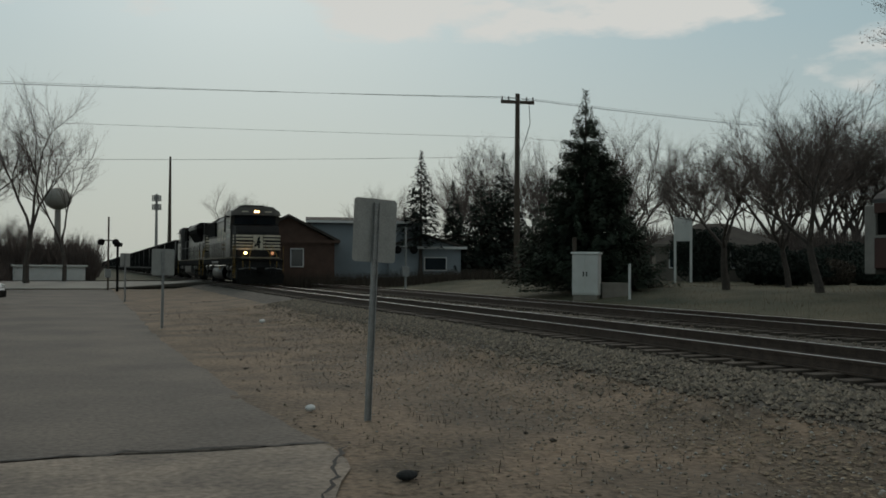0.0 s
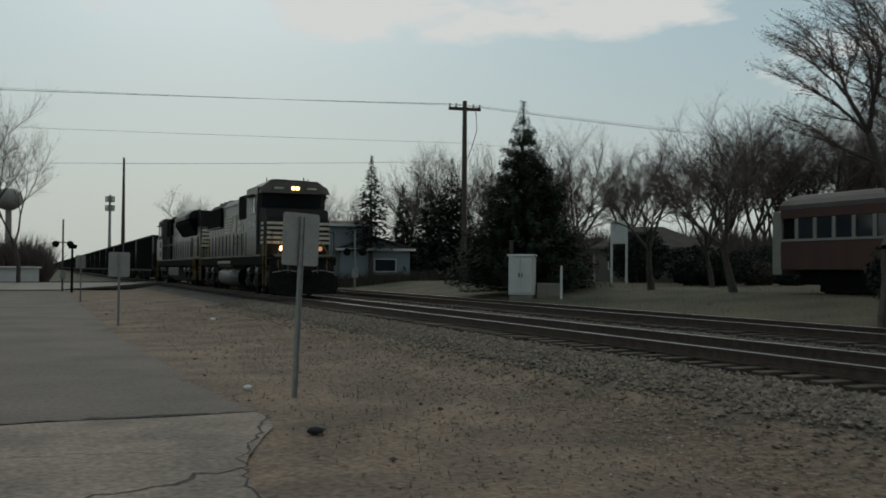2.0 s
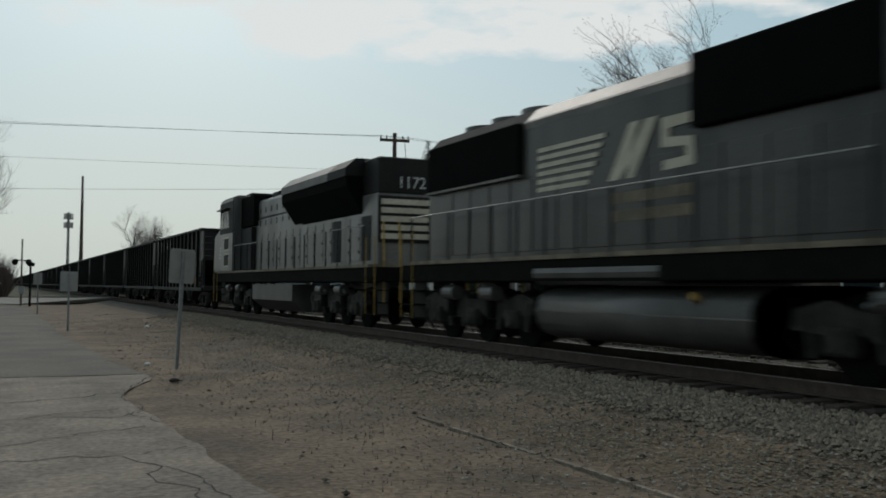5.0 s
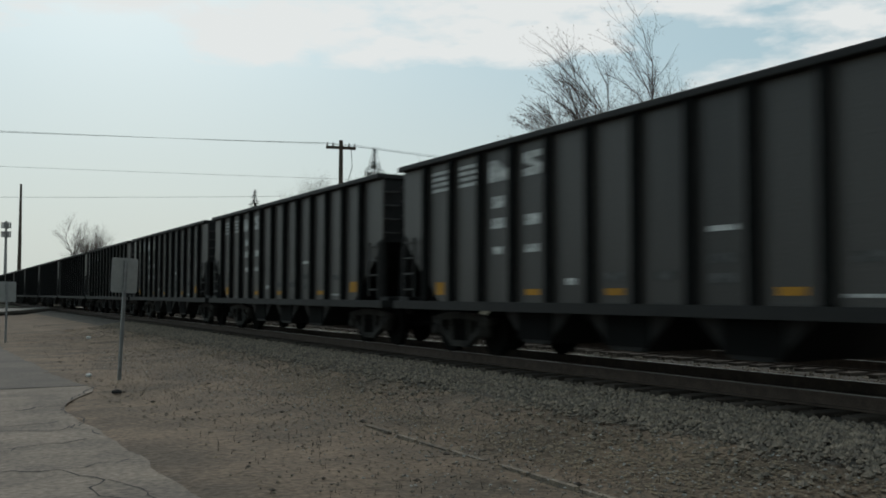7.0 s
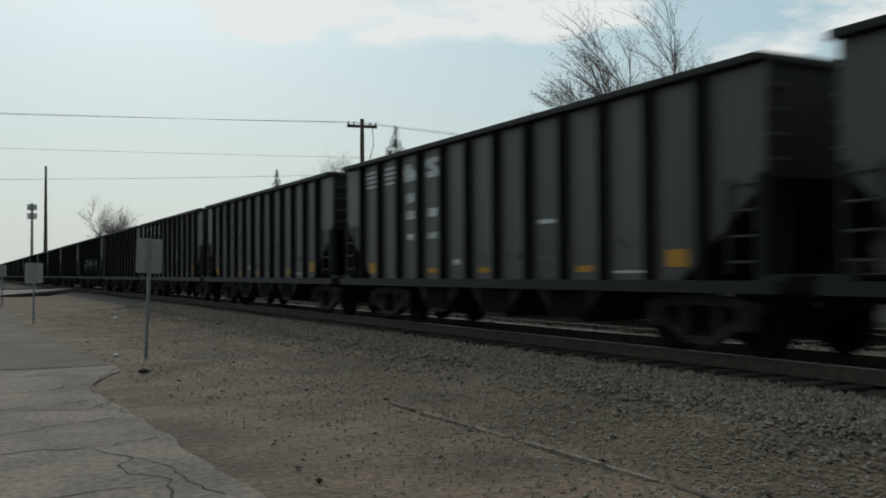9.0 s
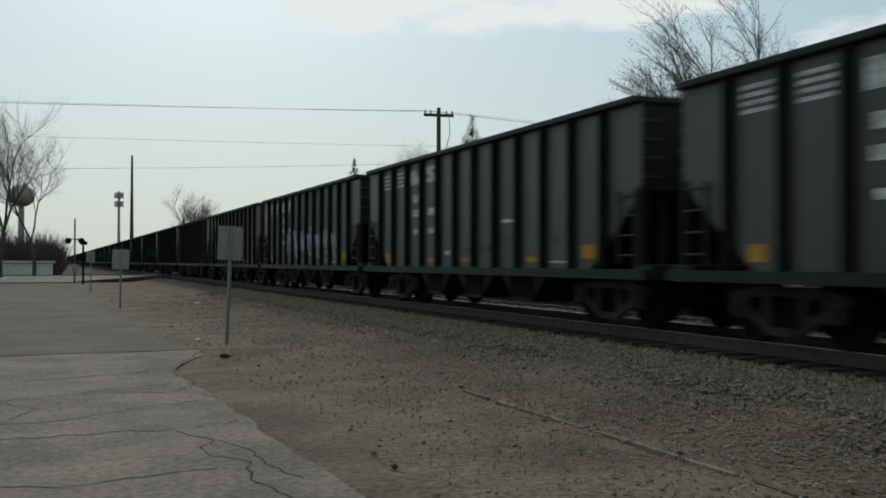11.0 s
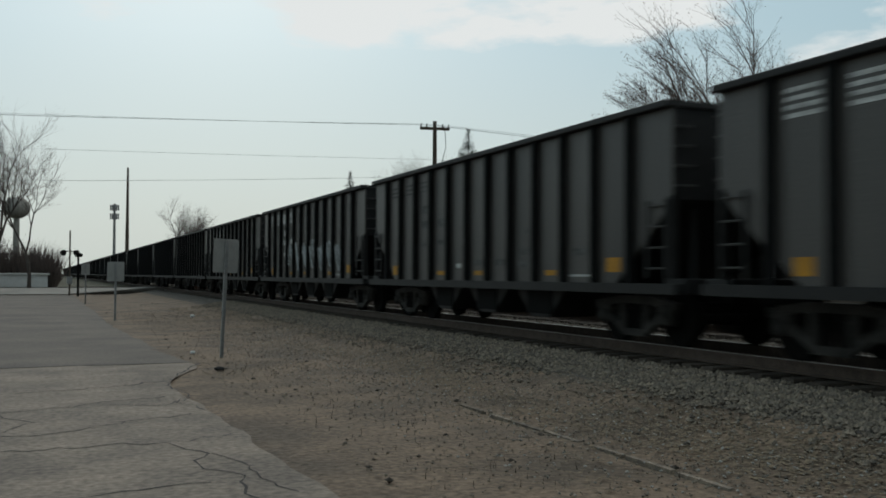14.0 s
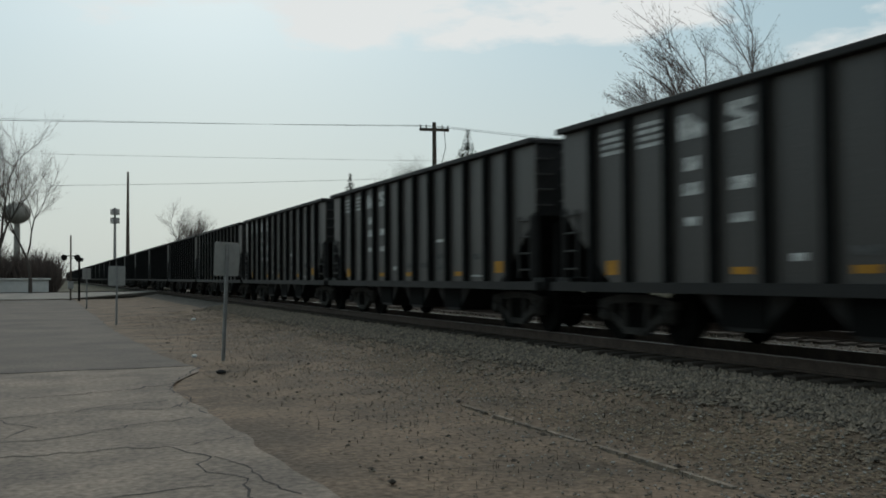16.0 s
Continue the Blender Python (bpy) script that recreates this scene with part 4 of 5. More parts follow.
coach(pose(27.4, 12.2, 0.72, 0, 0, 0))
b_ = part("hydrant_post", tube(bmesh.new(), (0, 0, -0.2), (0, 0, 1.3), 0.14, 0.11, 10), M_WOODPOLE)
b_.matrix_basis = pose(23.1, 28.2, 0.75)
tagged(b_, "stubby dark post on the grass", "post")


# ---------------------------------------------------------------- parked car
def suv(m):
    e = empty("parked_car", m)
    side = [(-2.25, 0.45), (-2.3, 0.95), (-2.15, 1.1), (-1.7, 1.62), (-0.9, 1.72), (0.2, 1.68), (1.0, 1.14), (2.1, 1.0), (2.28, 0.75), (2.25, 0.4)]
    bm = prism(side, -0.9, 0.9, "y")
    bmesh.ops.bevel(bm, geom=bm.edges[:], offset=0.06, segments=2, affect="EDGES")
    body = part("body", bm, M_CARW, e)
    for s in (-0.905, 0.895):
        part("side_window", prism([(-1.75, 1.14), (-1.5, 1.56), (-0.75, 1.62), (-0.75, 1.14)], s, s + 0.01, "y"), M_GLASS, body)
        part("side_window", prism([(-0.65, 1.14), (-0.65, 1.62), (0.15, 1.58), (0.82, 1.14)], s, s + 0.01, "y"), M_GLASS, body)
    part("windscreen", B(0.35, 1.0, -0.7, 0.7, 1.15, 1.5), M_GLASS, body)
    part("bumper", B(2.1, 2.34, -0.85, 0.85, 0.38, 0.68, bevel=0.05), M_UNDER, body)
    for s in (-0.72, 0.72):
        part("headlight", B(2.12, 2.27, s - 0.16, s + 0.16, 0.78, 0.92, bevel=0.02), M_CAB, body)
    for x in (-1.4, 1.45):
        for s in (-1, 1):
            w = part("wheel", tube(bmesh.new(), (x, 0.68 * s, 0.36), (x, 0.93 * s, 0.36), 0.36, n=22), M_TYRE, e)
            part("rim", tube(bmesh.new(), (x, 0.92 * s, 0.36), (x, 0.945 * s, 0.36), 0.22, n=18), M_GALV, w)
    return tagged(e, "silver sport utility car parked on the lot", "car")


suv(pose(-5.15, 53.5, 0.012, 0, 0, -8))


# ---------------------------------------------------------------- train
def wheelset(parent, y, r=0.46):
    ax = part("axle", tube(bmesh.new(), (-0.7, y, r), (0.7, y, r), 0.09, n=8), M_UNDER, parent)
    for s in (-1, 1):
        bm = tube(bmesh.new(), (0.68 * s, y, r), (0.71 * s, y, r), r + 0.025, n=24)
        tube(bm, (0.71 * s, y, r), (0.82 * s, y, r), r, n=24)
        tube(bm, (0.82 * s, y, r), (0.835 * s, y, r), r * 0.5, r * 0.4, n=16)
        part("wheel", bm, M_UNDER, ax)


def lettering(text, size, material, parent, m):
    cu = bpy.data.curves.new("lettering", "FONT")
    cu.body, cu.size, cu.extrude = text, size, 0.004
    tmp = bpy.data.objects.new("lettering", cu)
    scene.collection.objects.link(tmp)
    bpy.context.view_layer.update()
    me = bpy.data.meshes.new_from_object(tmp)
    bpy.data.objects.remove(tmp)
    me.materials.append(material)
    o = new("number", me)
    o.parent = parent
    o.matrix_basis = m
    return o


LEFT = lambda y, z, x: Matrix(((0, 0, -1, x), (-1, 0, 0, y), (0, 1, 0, z), (0, 0, 0, 1)))


def beam(bm, x0, x1, a, b, t):
    """A flat bar of height t between two points (y, z) of a side frame."""
    d = Vector((b[0] - a[0], b[1] - a[1])).normalized() * (t / 2)
    n_ = (-d.y, d.x)
    q = [(a[0] + n_[0], a[1] + n_[1]), (b[0] + n_[0], b[1] + n_[1]), (b[0] - n_[0], b[1] - n_[1]), (a[0] - n_[0], a[1] - n_[1])]
    v = [bm.verts.new((x, *p)) for x in (x0, x1) for p in q]
    for f in ((0, 1, 2, 3), (7, 6, 5, 4), (0, 4, 5, 1), (1, 5, 6, 2), (2, 6, 7, 3), (3, 7, 4, 0)):
        bm.faces.new([v[i] for i in f])
    return bm


def loco_truck(parent, y):
    o = part("truck_bolster", B(-0.95, 0.95, y - 0.5, y + 0.5, 0.55, 0.95, bevel=0.04), M_UNDER, parent, "grimy truck bolster")
    prof = [(-2.55, 0.62), (-2.5, 0.86), (-1.95, 0.98), (-1.45, 0.84), (-1.15, 0.98), (-0.55, 1.02), (-0.3, 0.86), (0.3, 0.86), (0.55, 1.02), (1.15, 0.98), (1.45, 0.84), (1.95, 0.98), (2.5, 0.86), (2.55, 0.62), (2.1, 0.58), (1.45, 0.60), (1.15, 0.48), (0.6, 0.48), (0.3, 0.62), (-0.3, 0.62), (-0.6, 0.48), (-1.15, 0.48), (-1.45, 0.60), (-2.1, 0.58)]
    for s in (-1, 1):
        bm = prism([(y + p[0], p[1]) for p in prof], *sorted((1.0 * s, 1.13 * s)))
        fr = part("side_frame", bm, M_TRUCK, o, "dusty cast truck side frame")
        for dy in (-1.75, 0, 1.75):
            bm = B(*sorted((1.02 * s, 1.24 * s)), y + dy - 0.23, y + dy + 0.23, 0.34, 0.68, bevel=0.05)
            tube(bm, (1.22 * s, y + dy, 0.51), (1.29 * s, y + dy, 0.51), 0.16, 0.13, n=14)
            part("journal_box", bm, M_TRUCK, fr)
        for dy in (-0.9, 0.9):
            part("spring", tube(bmesh.new(), (1.2 * s, y + dy, 0.5), (1.2 * s, y + dy, 0.9), 0.11, n=12), M_UNDER, fr)
            bm = tube(bmesh.new(), (1.26 * s, y + dy - 0.36, 0.98), (1.26 * s, y + dy + 0.16, 0.98), 0.15, n=14)
            tube(bm, (1.26 * s, y + dy + 0.14, 0.98), (1.26 * s, y + dy + 0.36, 0.9), 0.05, n=8)
            part("brake_cylinder", bm, M_TANK, fr, "pale brake cylinder")
        for dy in (-2.3, -1.2, 0.55, 1.2, 2.3):
            part("brake_hanger", beam(bmesh.new(), *sorted((1.08 * s, 1.16 * s)), (y + dy, 0.8), (y + dy + (0.1 if dy < 0 else -0.1), 0.3), 0.09), M_TRUCK, fr)
        part("sand_pipe", sweep([(1.12 * s, y + 2.5, 1.0), (1.1 * s, y + 2.62, 0.5), (0.9 * s, y + 2.45, 0.16)], 0.022), M_UNDER, fr)
    for dy in (-1.75, 0, 1.75):
        wheelset(o, y + dy, 0.52)


def handrail(parent, y0, y1, n_, z0=1.62):
    for s in (-1.46, 1.46):
        rail = part("handrail", tube(bmesh.new(), (s, y0, z0 + 0.98), (s, y1, z0 + 0.98), 0.016, n=6), M_GALV, parent, "pale thin handrail")
        first = None
        for i in range(n_ + 1):
            y = y0 + (y1 - y0) * i / n_
            if first:
                again(first, pose(s, y, 0), rail)
            else:
                first = part("stanchion", tube(bmesh.new(), (0, 0, z0 - 0.05), (0, 0, z0 + 0.98), 0.021, n=6), M_BLACK, rail)
                first.matrix_basis = pose(s, y, 0)


def steps(parent, y, s):
    bm = tube(bmesh.new(), (1.47 * s, y - 0.33, 0.4), (1.47 * s, y - 0.33, 2.3), 0.016, n=6)
    o = part("grab_rail", bm, M_YELLOW, parent, "yellow-painted grab rail")
    part("grab_rail", tube(bmesh.new(), (1.47 * s, y + 0.33, 0.4), (1.47 * s, y + 0.33, 2.3), 0.016, n=6), M_YELLOW, parent, "yellow-painted grab rail")
    part("step_back", B(*sorted((1.08 * s, 1.12 * s)), y - 0.36, y + 0.36, 0.36, 1.5), M_BLACK, o)
    for i in range(4):
        part("step_tread", B(*sorted((1.12 * s, 1.48 * s)), y - 0.32, y + 0.32, 0.38 + i * 0.3, 0.41 + i * 0.3), M_UNDER, o)


def louvres(parent, x, y0, y1, z0, z1, n_, material):
    bm = bmesh.new()
    for i in range(n_):
        z = z0 + (z1 - z0) * i / n_
        box(bm, *sorted((x, x - math.copysign(0.03, -x) if x > 0 else x - 0.03)), y0, y1, z, z + (z1 - z0) / n_ * 0.55)
    return part("louvre", bm, material, parent)


def loco_a():
    """Front unit, nose towards -y, rail level at z 0."""
    e = empty("locomotive")
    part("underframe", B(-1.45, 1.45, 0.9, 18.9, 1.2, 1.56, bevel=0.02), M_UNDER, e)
    part("sill_stripe", B(-1.475, 1.475, 2.2, 18.3, 1.562, 1.635), M_SILLP, e, "faded tan sill stripe")
    ring = [(1.42 * math.copysign(abs(math.cos(a)) ** 0.55, math.cos(a)), 0.68 + 0.46 * math.copysign(abs(math.sin(a)) ** 0.6, math.sin(a))) for a in [i * 6.28318 / 28 for i in range(48)]]
    tank = part("fuel_tank", prism(ring, 7.1, 12.6, "y"), M_TANK, e, "grey rounded fuel tank")
    for p in tank.data.polygons:
        p.use_smooth = len(p.vertices) == 4
    part("tank_seam", B(-1.435, -1.42, 7.12, 12.58, 0.70, 0.725), M_ROOFP, tank)
    for y in (7.08, 12.56):
        part("tank_flange", prism([(p[0] * 1.012, 0.68 + (p[1] - 0.68) * 1.02) for p in ring], y, y + 0.06, "y"), M_UNDER, tank)
    part("filler_cap", tube(bmesh.new(), (-1.40, 8.2, 0.95), (-1.50, 8.2, 1.0), 0.06, n=10), M_YELLOW, tank)
    for s in (-1.28, 1.28):
        part("air_reservoir", tube(bmesh.new(), (s, 9.0, 1.33), (s, 12.6, 1.33), 0.19, n=16), M_TANK, e)
    loco_truck(e, 4.2)
    loco_truck(e, 15.6)
    # nose and cab
    bm = prism([(1.15, 1.6), (1.5, 1.62), (1.5, 3.05), (1.75, 3.42), (3.0, 3.62), (3.0, 1.6)], -1.42, 1.42)
    for v in bm.verts:
        if v.co.y < 1.8:
            v.co.x *= 0.93
    bmesh.ops.bevel(bm, geom=[g for g in bm.edges], offset=0.05, segments=2, affect="EDGES")
    part("nose", bm, M_BLACK, e)
    bm = prism([(2.85, 1.6), (2.85, 3.55), (2.55, 4.28), (2.75, 4.4), (5.0, 4.4), (5.0, 1.6)], -1.5, 1.5)
    bmesh.ops.bevel(bm, geom=[g for g in bm.edges], offset=0.03, segments=2, affect="EDGES")
    cab_ = part("cab", bm, M_GREYP, e, "dark grey cab")
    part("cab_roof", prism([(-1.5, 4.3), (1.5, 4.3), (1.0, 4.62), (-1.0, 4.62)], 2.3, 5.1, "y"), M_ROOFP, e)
    part("cooling_unit", B(-0.7, 0.7, 3.75, 4.75, 4.6, 4.78, bevel=0.05), M_UNDER, e)
    part("roof_hatch", B(-0.9, -0.2, 2.5, 2.95, 4.6, 4.68, bevel=0.02), M_UNDER, e)
    for x_, y_ in ((0.5, 2.7), (0.85, 3.3), (-0.95, 3.4)):
        part("aerial", tube(bmesh.new(), (x_, y_, 4.55), (x_, y_, 4.8), 0.035, 0.02, n=8), M_BLACK, e)
    part("mid_pillar", prism([(2.785, 3.58), (2.545, 4.14), (2.60, 4.14), (2.83, 3.58)], -0.08, 0.08), M_BLACK, e)
    part("visor", prism([(-1.52, 4.1), (1.52, 4.1), (1.38, 4.36), (1.0, 4.5), (-1.0, 4.5), (-1.38, 4.36)], 2.12, 2.42, "y"), M_ROOFP, e, "grey sun visor over the windscreens")
    for s in (-1, 1):
        part("windscreen", prism([(2.80, 3.60), (2.58, 4.10), (2.62, 4.10), (2.84, 3.60)], *sorted((0.08 * s, 1.28 * s))), M_GLASS, e)
        for y0, y1 in ((3.15, 3.65), (3.75, 4.45)):
            part("side_window", B(*sorted((1.502 * s, 1.512 * s)), y0, y1, 3.35, 3.95), M_GLASS, e)
        part("sunshade", prism([(3.0, 4.02), (4.6, 4.02), (4.6, 4.06), (3.0, 4.06)], *sorted((1.5 * s, 1.72 * s))), M_BLACK, e)
        part("number_board", B(*sorted((0.42 * s, 1.0 * s)), 2.095, 2.118, 4.22, 4.38), M_TANK, e, "dark number board")
        part("number_bars", B(*sorted((0.5 * s, 0.92 * s)), 2.088, 2.094, 4.26, 4.34), M_CREAM, e)
        part("antenna", B(*sorted((0.3 * s, 0.8 * s)), 3.0, 3.7, 4.62, 4.70, bevel=0.02), M_BLACK, e)
        for i in range(5):
            z = 2.05 + i * 0.19
            part("stripe", B(*sorted((0.33 * s, 1.335 * s)), 1.478, 1.498, z, z + 0.105), M_CREAM, e, "cream nose stripe")
            part("side_stripe", B(*sorted((1.425 * s, 1.437 * s)), 1.75, 2.3 - 0.02 * i, z, z + 0.105), M_CREAM, e)
        part("ditch_light", tube(bmesh.new(), (0.82 * s, 1.08, 1.86), (0.82 * s, 1.13, 1.86), 0.095, n=16), M_LAMP if s < 0 else M_LAMPDIM, e, "lit ditch light" if s < 0 else "dim ditch light")
        for q in range(4):
            part("bar_text", B(*sorted((1.502 * s, 1.508 * s)), 3.25 + 0.32 * q, 3.47 + 0.32 * q, 2.78, 3.06), M_WHITE, e)
        bm = bmesh.new()
        for y0, y1 in ((3.08, 3.15), (3.65, 3.75), (4.06, 4.10), (4.45, 4.52)):
            box(bm, *sorted((1.502 * s, 1.53 * s)), y0, y1, 3.31, 3.99)
        box(bm, *sorted((1.502 * s, 1.518 * s)), 3.15, 4.45, 3.29, 3.35)
        part("window_frame", bm, M_CAB, e, "pale window frame")
        bm = bmesh.new()
        for i in range(7):
            box(bm, *sorted((1.502 * s, 1.512 * s)), 3.3, 4.3, 1.75 + i * 0.09, 1.80 + i * 0.09)
        part("louvre", bm, M_TANK, e)
        bm = bars(bmesh.new(), [(0.62 * s, 0.75, 0.9), (0.62 * s, 0.75, 1.75), (0.4 * s, 1.3, 2.35)], 0.02)
        bars(bm, [(1.02 * s, 0.75, 0.9), (1.02 * s, 0.75, 1.75), (0.75 * s, 1.3, 2.35)], 0.02)
        part("grab_rail", bm, M_YELLOW, e, "yellow-painted grab rails")
        steps(e, 1.3, s)
        steps(e, 18.45, s)
    for s in (-0.09, 0.09):
        part("headlight", tube(bmesh.new(), (s, 2.07, 4.3), (s, 2.12, 4.3), 0.07, n=16), M_LAMP, e, "lit round headlight")
    bm = prism([(-0.3, 2.05), (0.3, 2.05), (0.3, 2.92), (-0.3, 2.92)], 1.482, 1.497, "y")
    em = part("emblem_panel", bm, M_CREAM, e, "cream emblem panel on the nose")
    part("emblem", prism([(-0.24, 2.3), (-0.1, 2.45), (-0.02, 2.72), (0.06, 2.86), (0.14, 2.74), (0.08, 2.62), (0.2, 2.5), (0.1, 2.42), (0.12, 2.2), (0.02, 2.1), (-0.02, 2.3), (-0.16, 2.22)], 1.466, 1.480, "y"), M_BLACK, em)
    bm = prism([(0.12, 0.1), (0.30, 0.46), (0.62, 0.80), (0.70, 0.80), (0.70, 0.1)], -1.40, 1.40)
    for v in bm.verts:
        if v.co.y < 0.3:
            v.co.x *= 0.88
    part("snow_plough", bm, M_UNDER, e)
    part("pilot", B(-1.36, 1.36, 0.86, 1.0, 0.7, 1.5), M_BLACK, e, "black pilot sheet behind the couplers")
    part("front_platform", B(-1.42, 1.42, 0.7, 1.3, 1.42, 1.5, bevel=0.02), M_BLACK, e)
    part("anticlimber", B(-1.15, 1.15, 0.62, 1.1, 1.52, 1.62, bevel=0.03), M_SILLP, e, "tan-edged anticlimber")
    for s in (-1, 1):
        part("uncoupling_lever", sweep([(0.25 * s, 0.6, 0.95), (0.7 * s, 0.55, 1.02), (1.3 * s, 0.55, 0.92)], 0.02), M_GALV, e)
        part("front_rail", bars(bmesh.new(), [(0.33 * s, 0.72, 1.6), (0.33 * s, 0.72, 2.5), (1.3 * s, 0.72, 2.5), (1.3 * s, 0.72, 1.6)], 0.018), M_BLACK, e, "black front platform railing")
        part("mu_hose", sweep([(1.1 * s, 0.8, 1.35), (1.1 * s, 0.5, 1.1), (1.0 * s, 0.75, 0.9)], 0.03), M_TYRE, e)
    part("coupler", B(-0.16, 0.16, -0.15, 0.9, 0.75, 1.05, bevel=0.04), M_UNDER, e)
    for s in (-0.9, -0.6, 0.6, 0.9):
        part("air_hose", sweep([(s, 0.7, 1.2), (s, 0.45, 0.95), (s, 0.55, 0.6)], 0.03), M_TYRE, e)
    # long hood
    hood = part("hood", B(-1.0, 1.0, 5.0, 18.3, 1.6, 4.15, bevel=0.06), M_GREYP, e, "weathered dark grey long hood")
    # upper hood in the lighter tone that stands for reflected sky
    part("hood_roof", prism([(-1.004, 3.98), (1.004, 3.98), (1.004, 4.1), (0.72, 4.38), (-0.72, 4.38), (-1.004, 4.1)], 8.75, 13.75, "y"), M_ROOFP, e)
    part("hood_roof", prism([(-1.0, 4.1), (1.0, 4.1), (0.72, 4.38), (-0.72, 4.38)], 13.75, 18.3, "y"), M_HOODTOP, e)
    part("radiator_lip", B(-1.15, 1.15, 13.75, 18.15, 3.10, 3.15), M_ROOFP, e)
    part("radiator", B(-1.12, 1.12, 13.8, 18.1, 3.15, 4.12, bevel=0.03), M_GRILLE, e, "black radiator section")
    part("brake_grid", B(-1.14, 1.14, 5.2, 8.7, 3.3, 4.34, bevel=0.04), M_GRILLE, e, "black dynamic brake housing")
    for y in (9.5, 11.5, 14.4, 15.7, 17.0):
        part("roof_fan", tube(bmesh.new(), (0, y, 4.36), (0, y, 4.52), 0.62 if y > 13 else 0.3, n=20), M_TANK, e)
    bm = bars(bmesh.new(), [(-0.2, 12.6, 4.38), (-0.2, 12.6, 4.55), (0.25, 12.9, 4.62)], 0.07)
    part("horn", bm, M_BLACK, e)
    for s in (-1, 1):
        for i in range(14):
            y = 5.5 + i * 0.88
            part("hood_door", B(*sorted((1.0 * s, 1.018 * s)), y, y + 0.8, 1.75, 3.05, bevel=0.006), M_GREYP, hood)
        for i in range(6):
            part("flag_bar", B(*sorted((1.021 * s, 1.028 * s)), 11.2 - 0.1 * i + (0.3 if s < 0 else 0), 13.2, 2.78 + i * 0.14, 2.86 + i * 0.14), M_CREAM, hood, "cream paint bar")
        part("emblem_mark", prism([(10.9, 2.77), (10.3, 3.62), (10.05, 3.62), (10.3, 3.17), (9.9, 3.62), (9.6, 3.62), (10.2, 2.77), (10.4, 2.77), (10.3, 3.02), (10.6, 2.77)], *sorted((1.021 * s, 1.028 * s))), M_CREAM, hood)
        part("emblem_mark", prism([(9.5, 3.57), (8.75, 3.57), (8.75, 3.42), (9.3, 3.40), (9.3, 3.27), (8.75, 3.22), (8.72, 2.82), (9.45, 2.80), (9.45, 2.94), (8.92, 2.96), (8.92, 3.10), (9.5, 3.14)], *sorted((1.021 * s, 1.028 * s))), M_CREAM, hood)
        for z in (2.12, 2.4):
            for q in range(8):
                part("bar_text", B(*sorted((1.02 * s, 1.026 * s)), 8.8 + 0.25 * q, 9.0 + 0.25 * q, z, z + 0.17), M_SILLP, hood)
    part("end_stripe", B(-0.9, 0.9, 18.31, 18.32, 2.3, 3.1), M_CREAM, e)
    handrail(e, 5.2, 18.2, 13)
    part("coupler", B(-0.16, 0.16, 18.8, 19.7, 0.75, 1.05, bevel=0.04), M_UNDER, e)
    return tagged(e, "dark grey diesel locomotive with cream nose stripes, headlights lit", "locomotive", group="train")


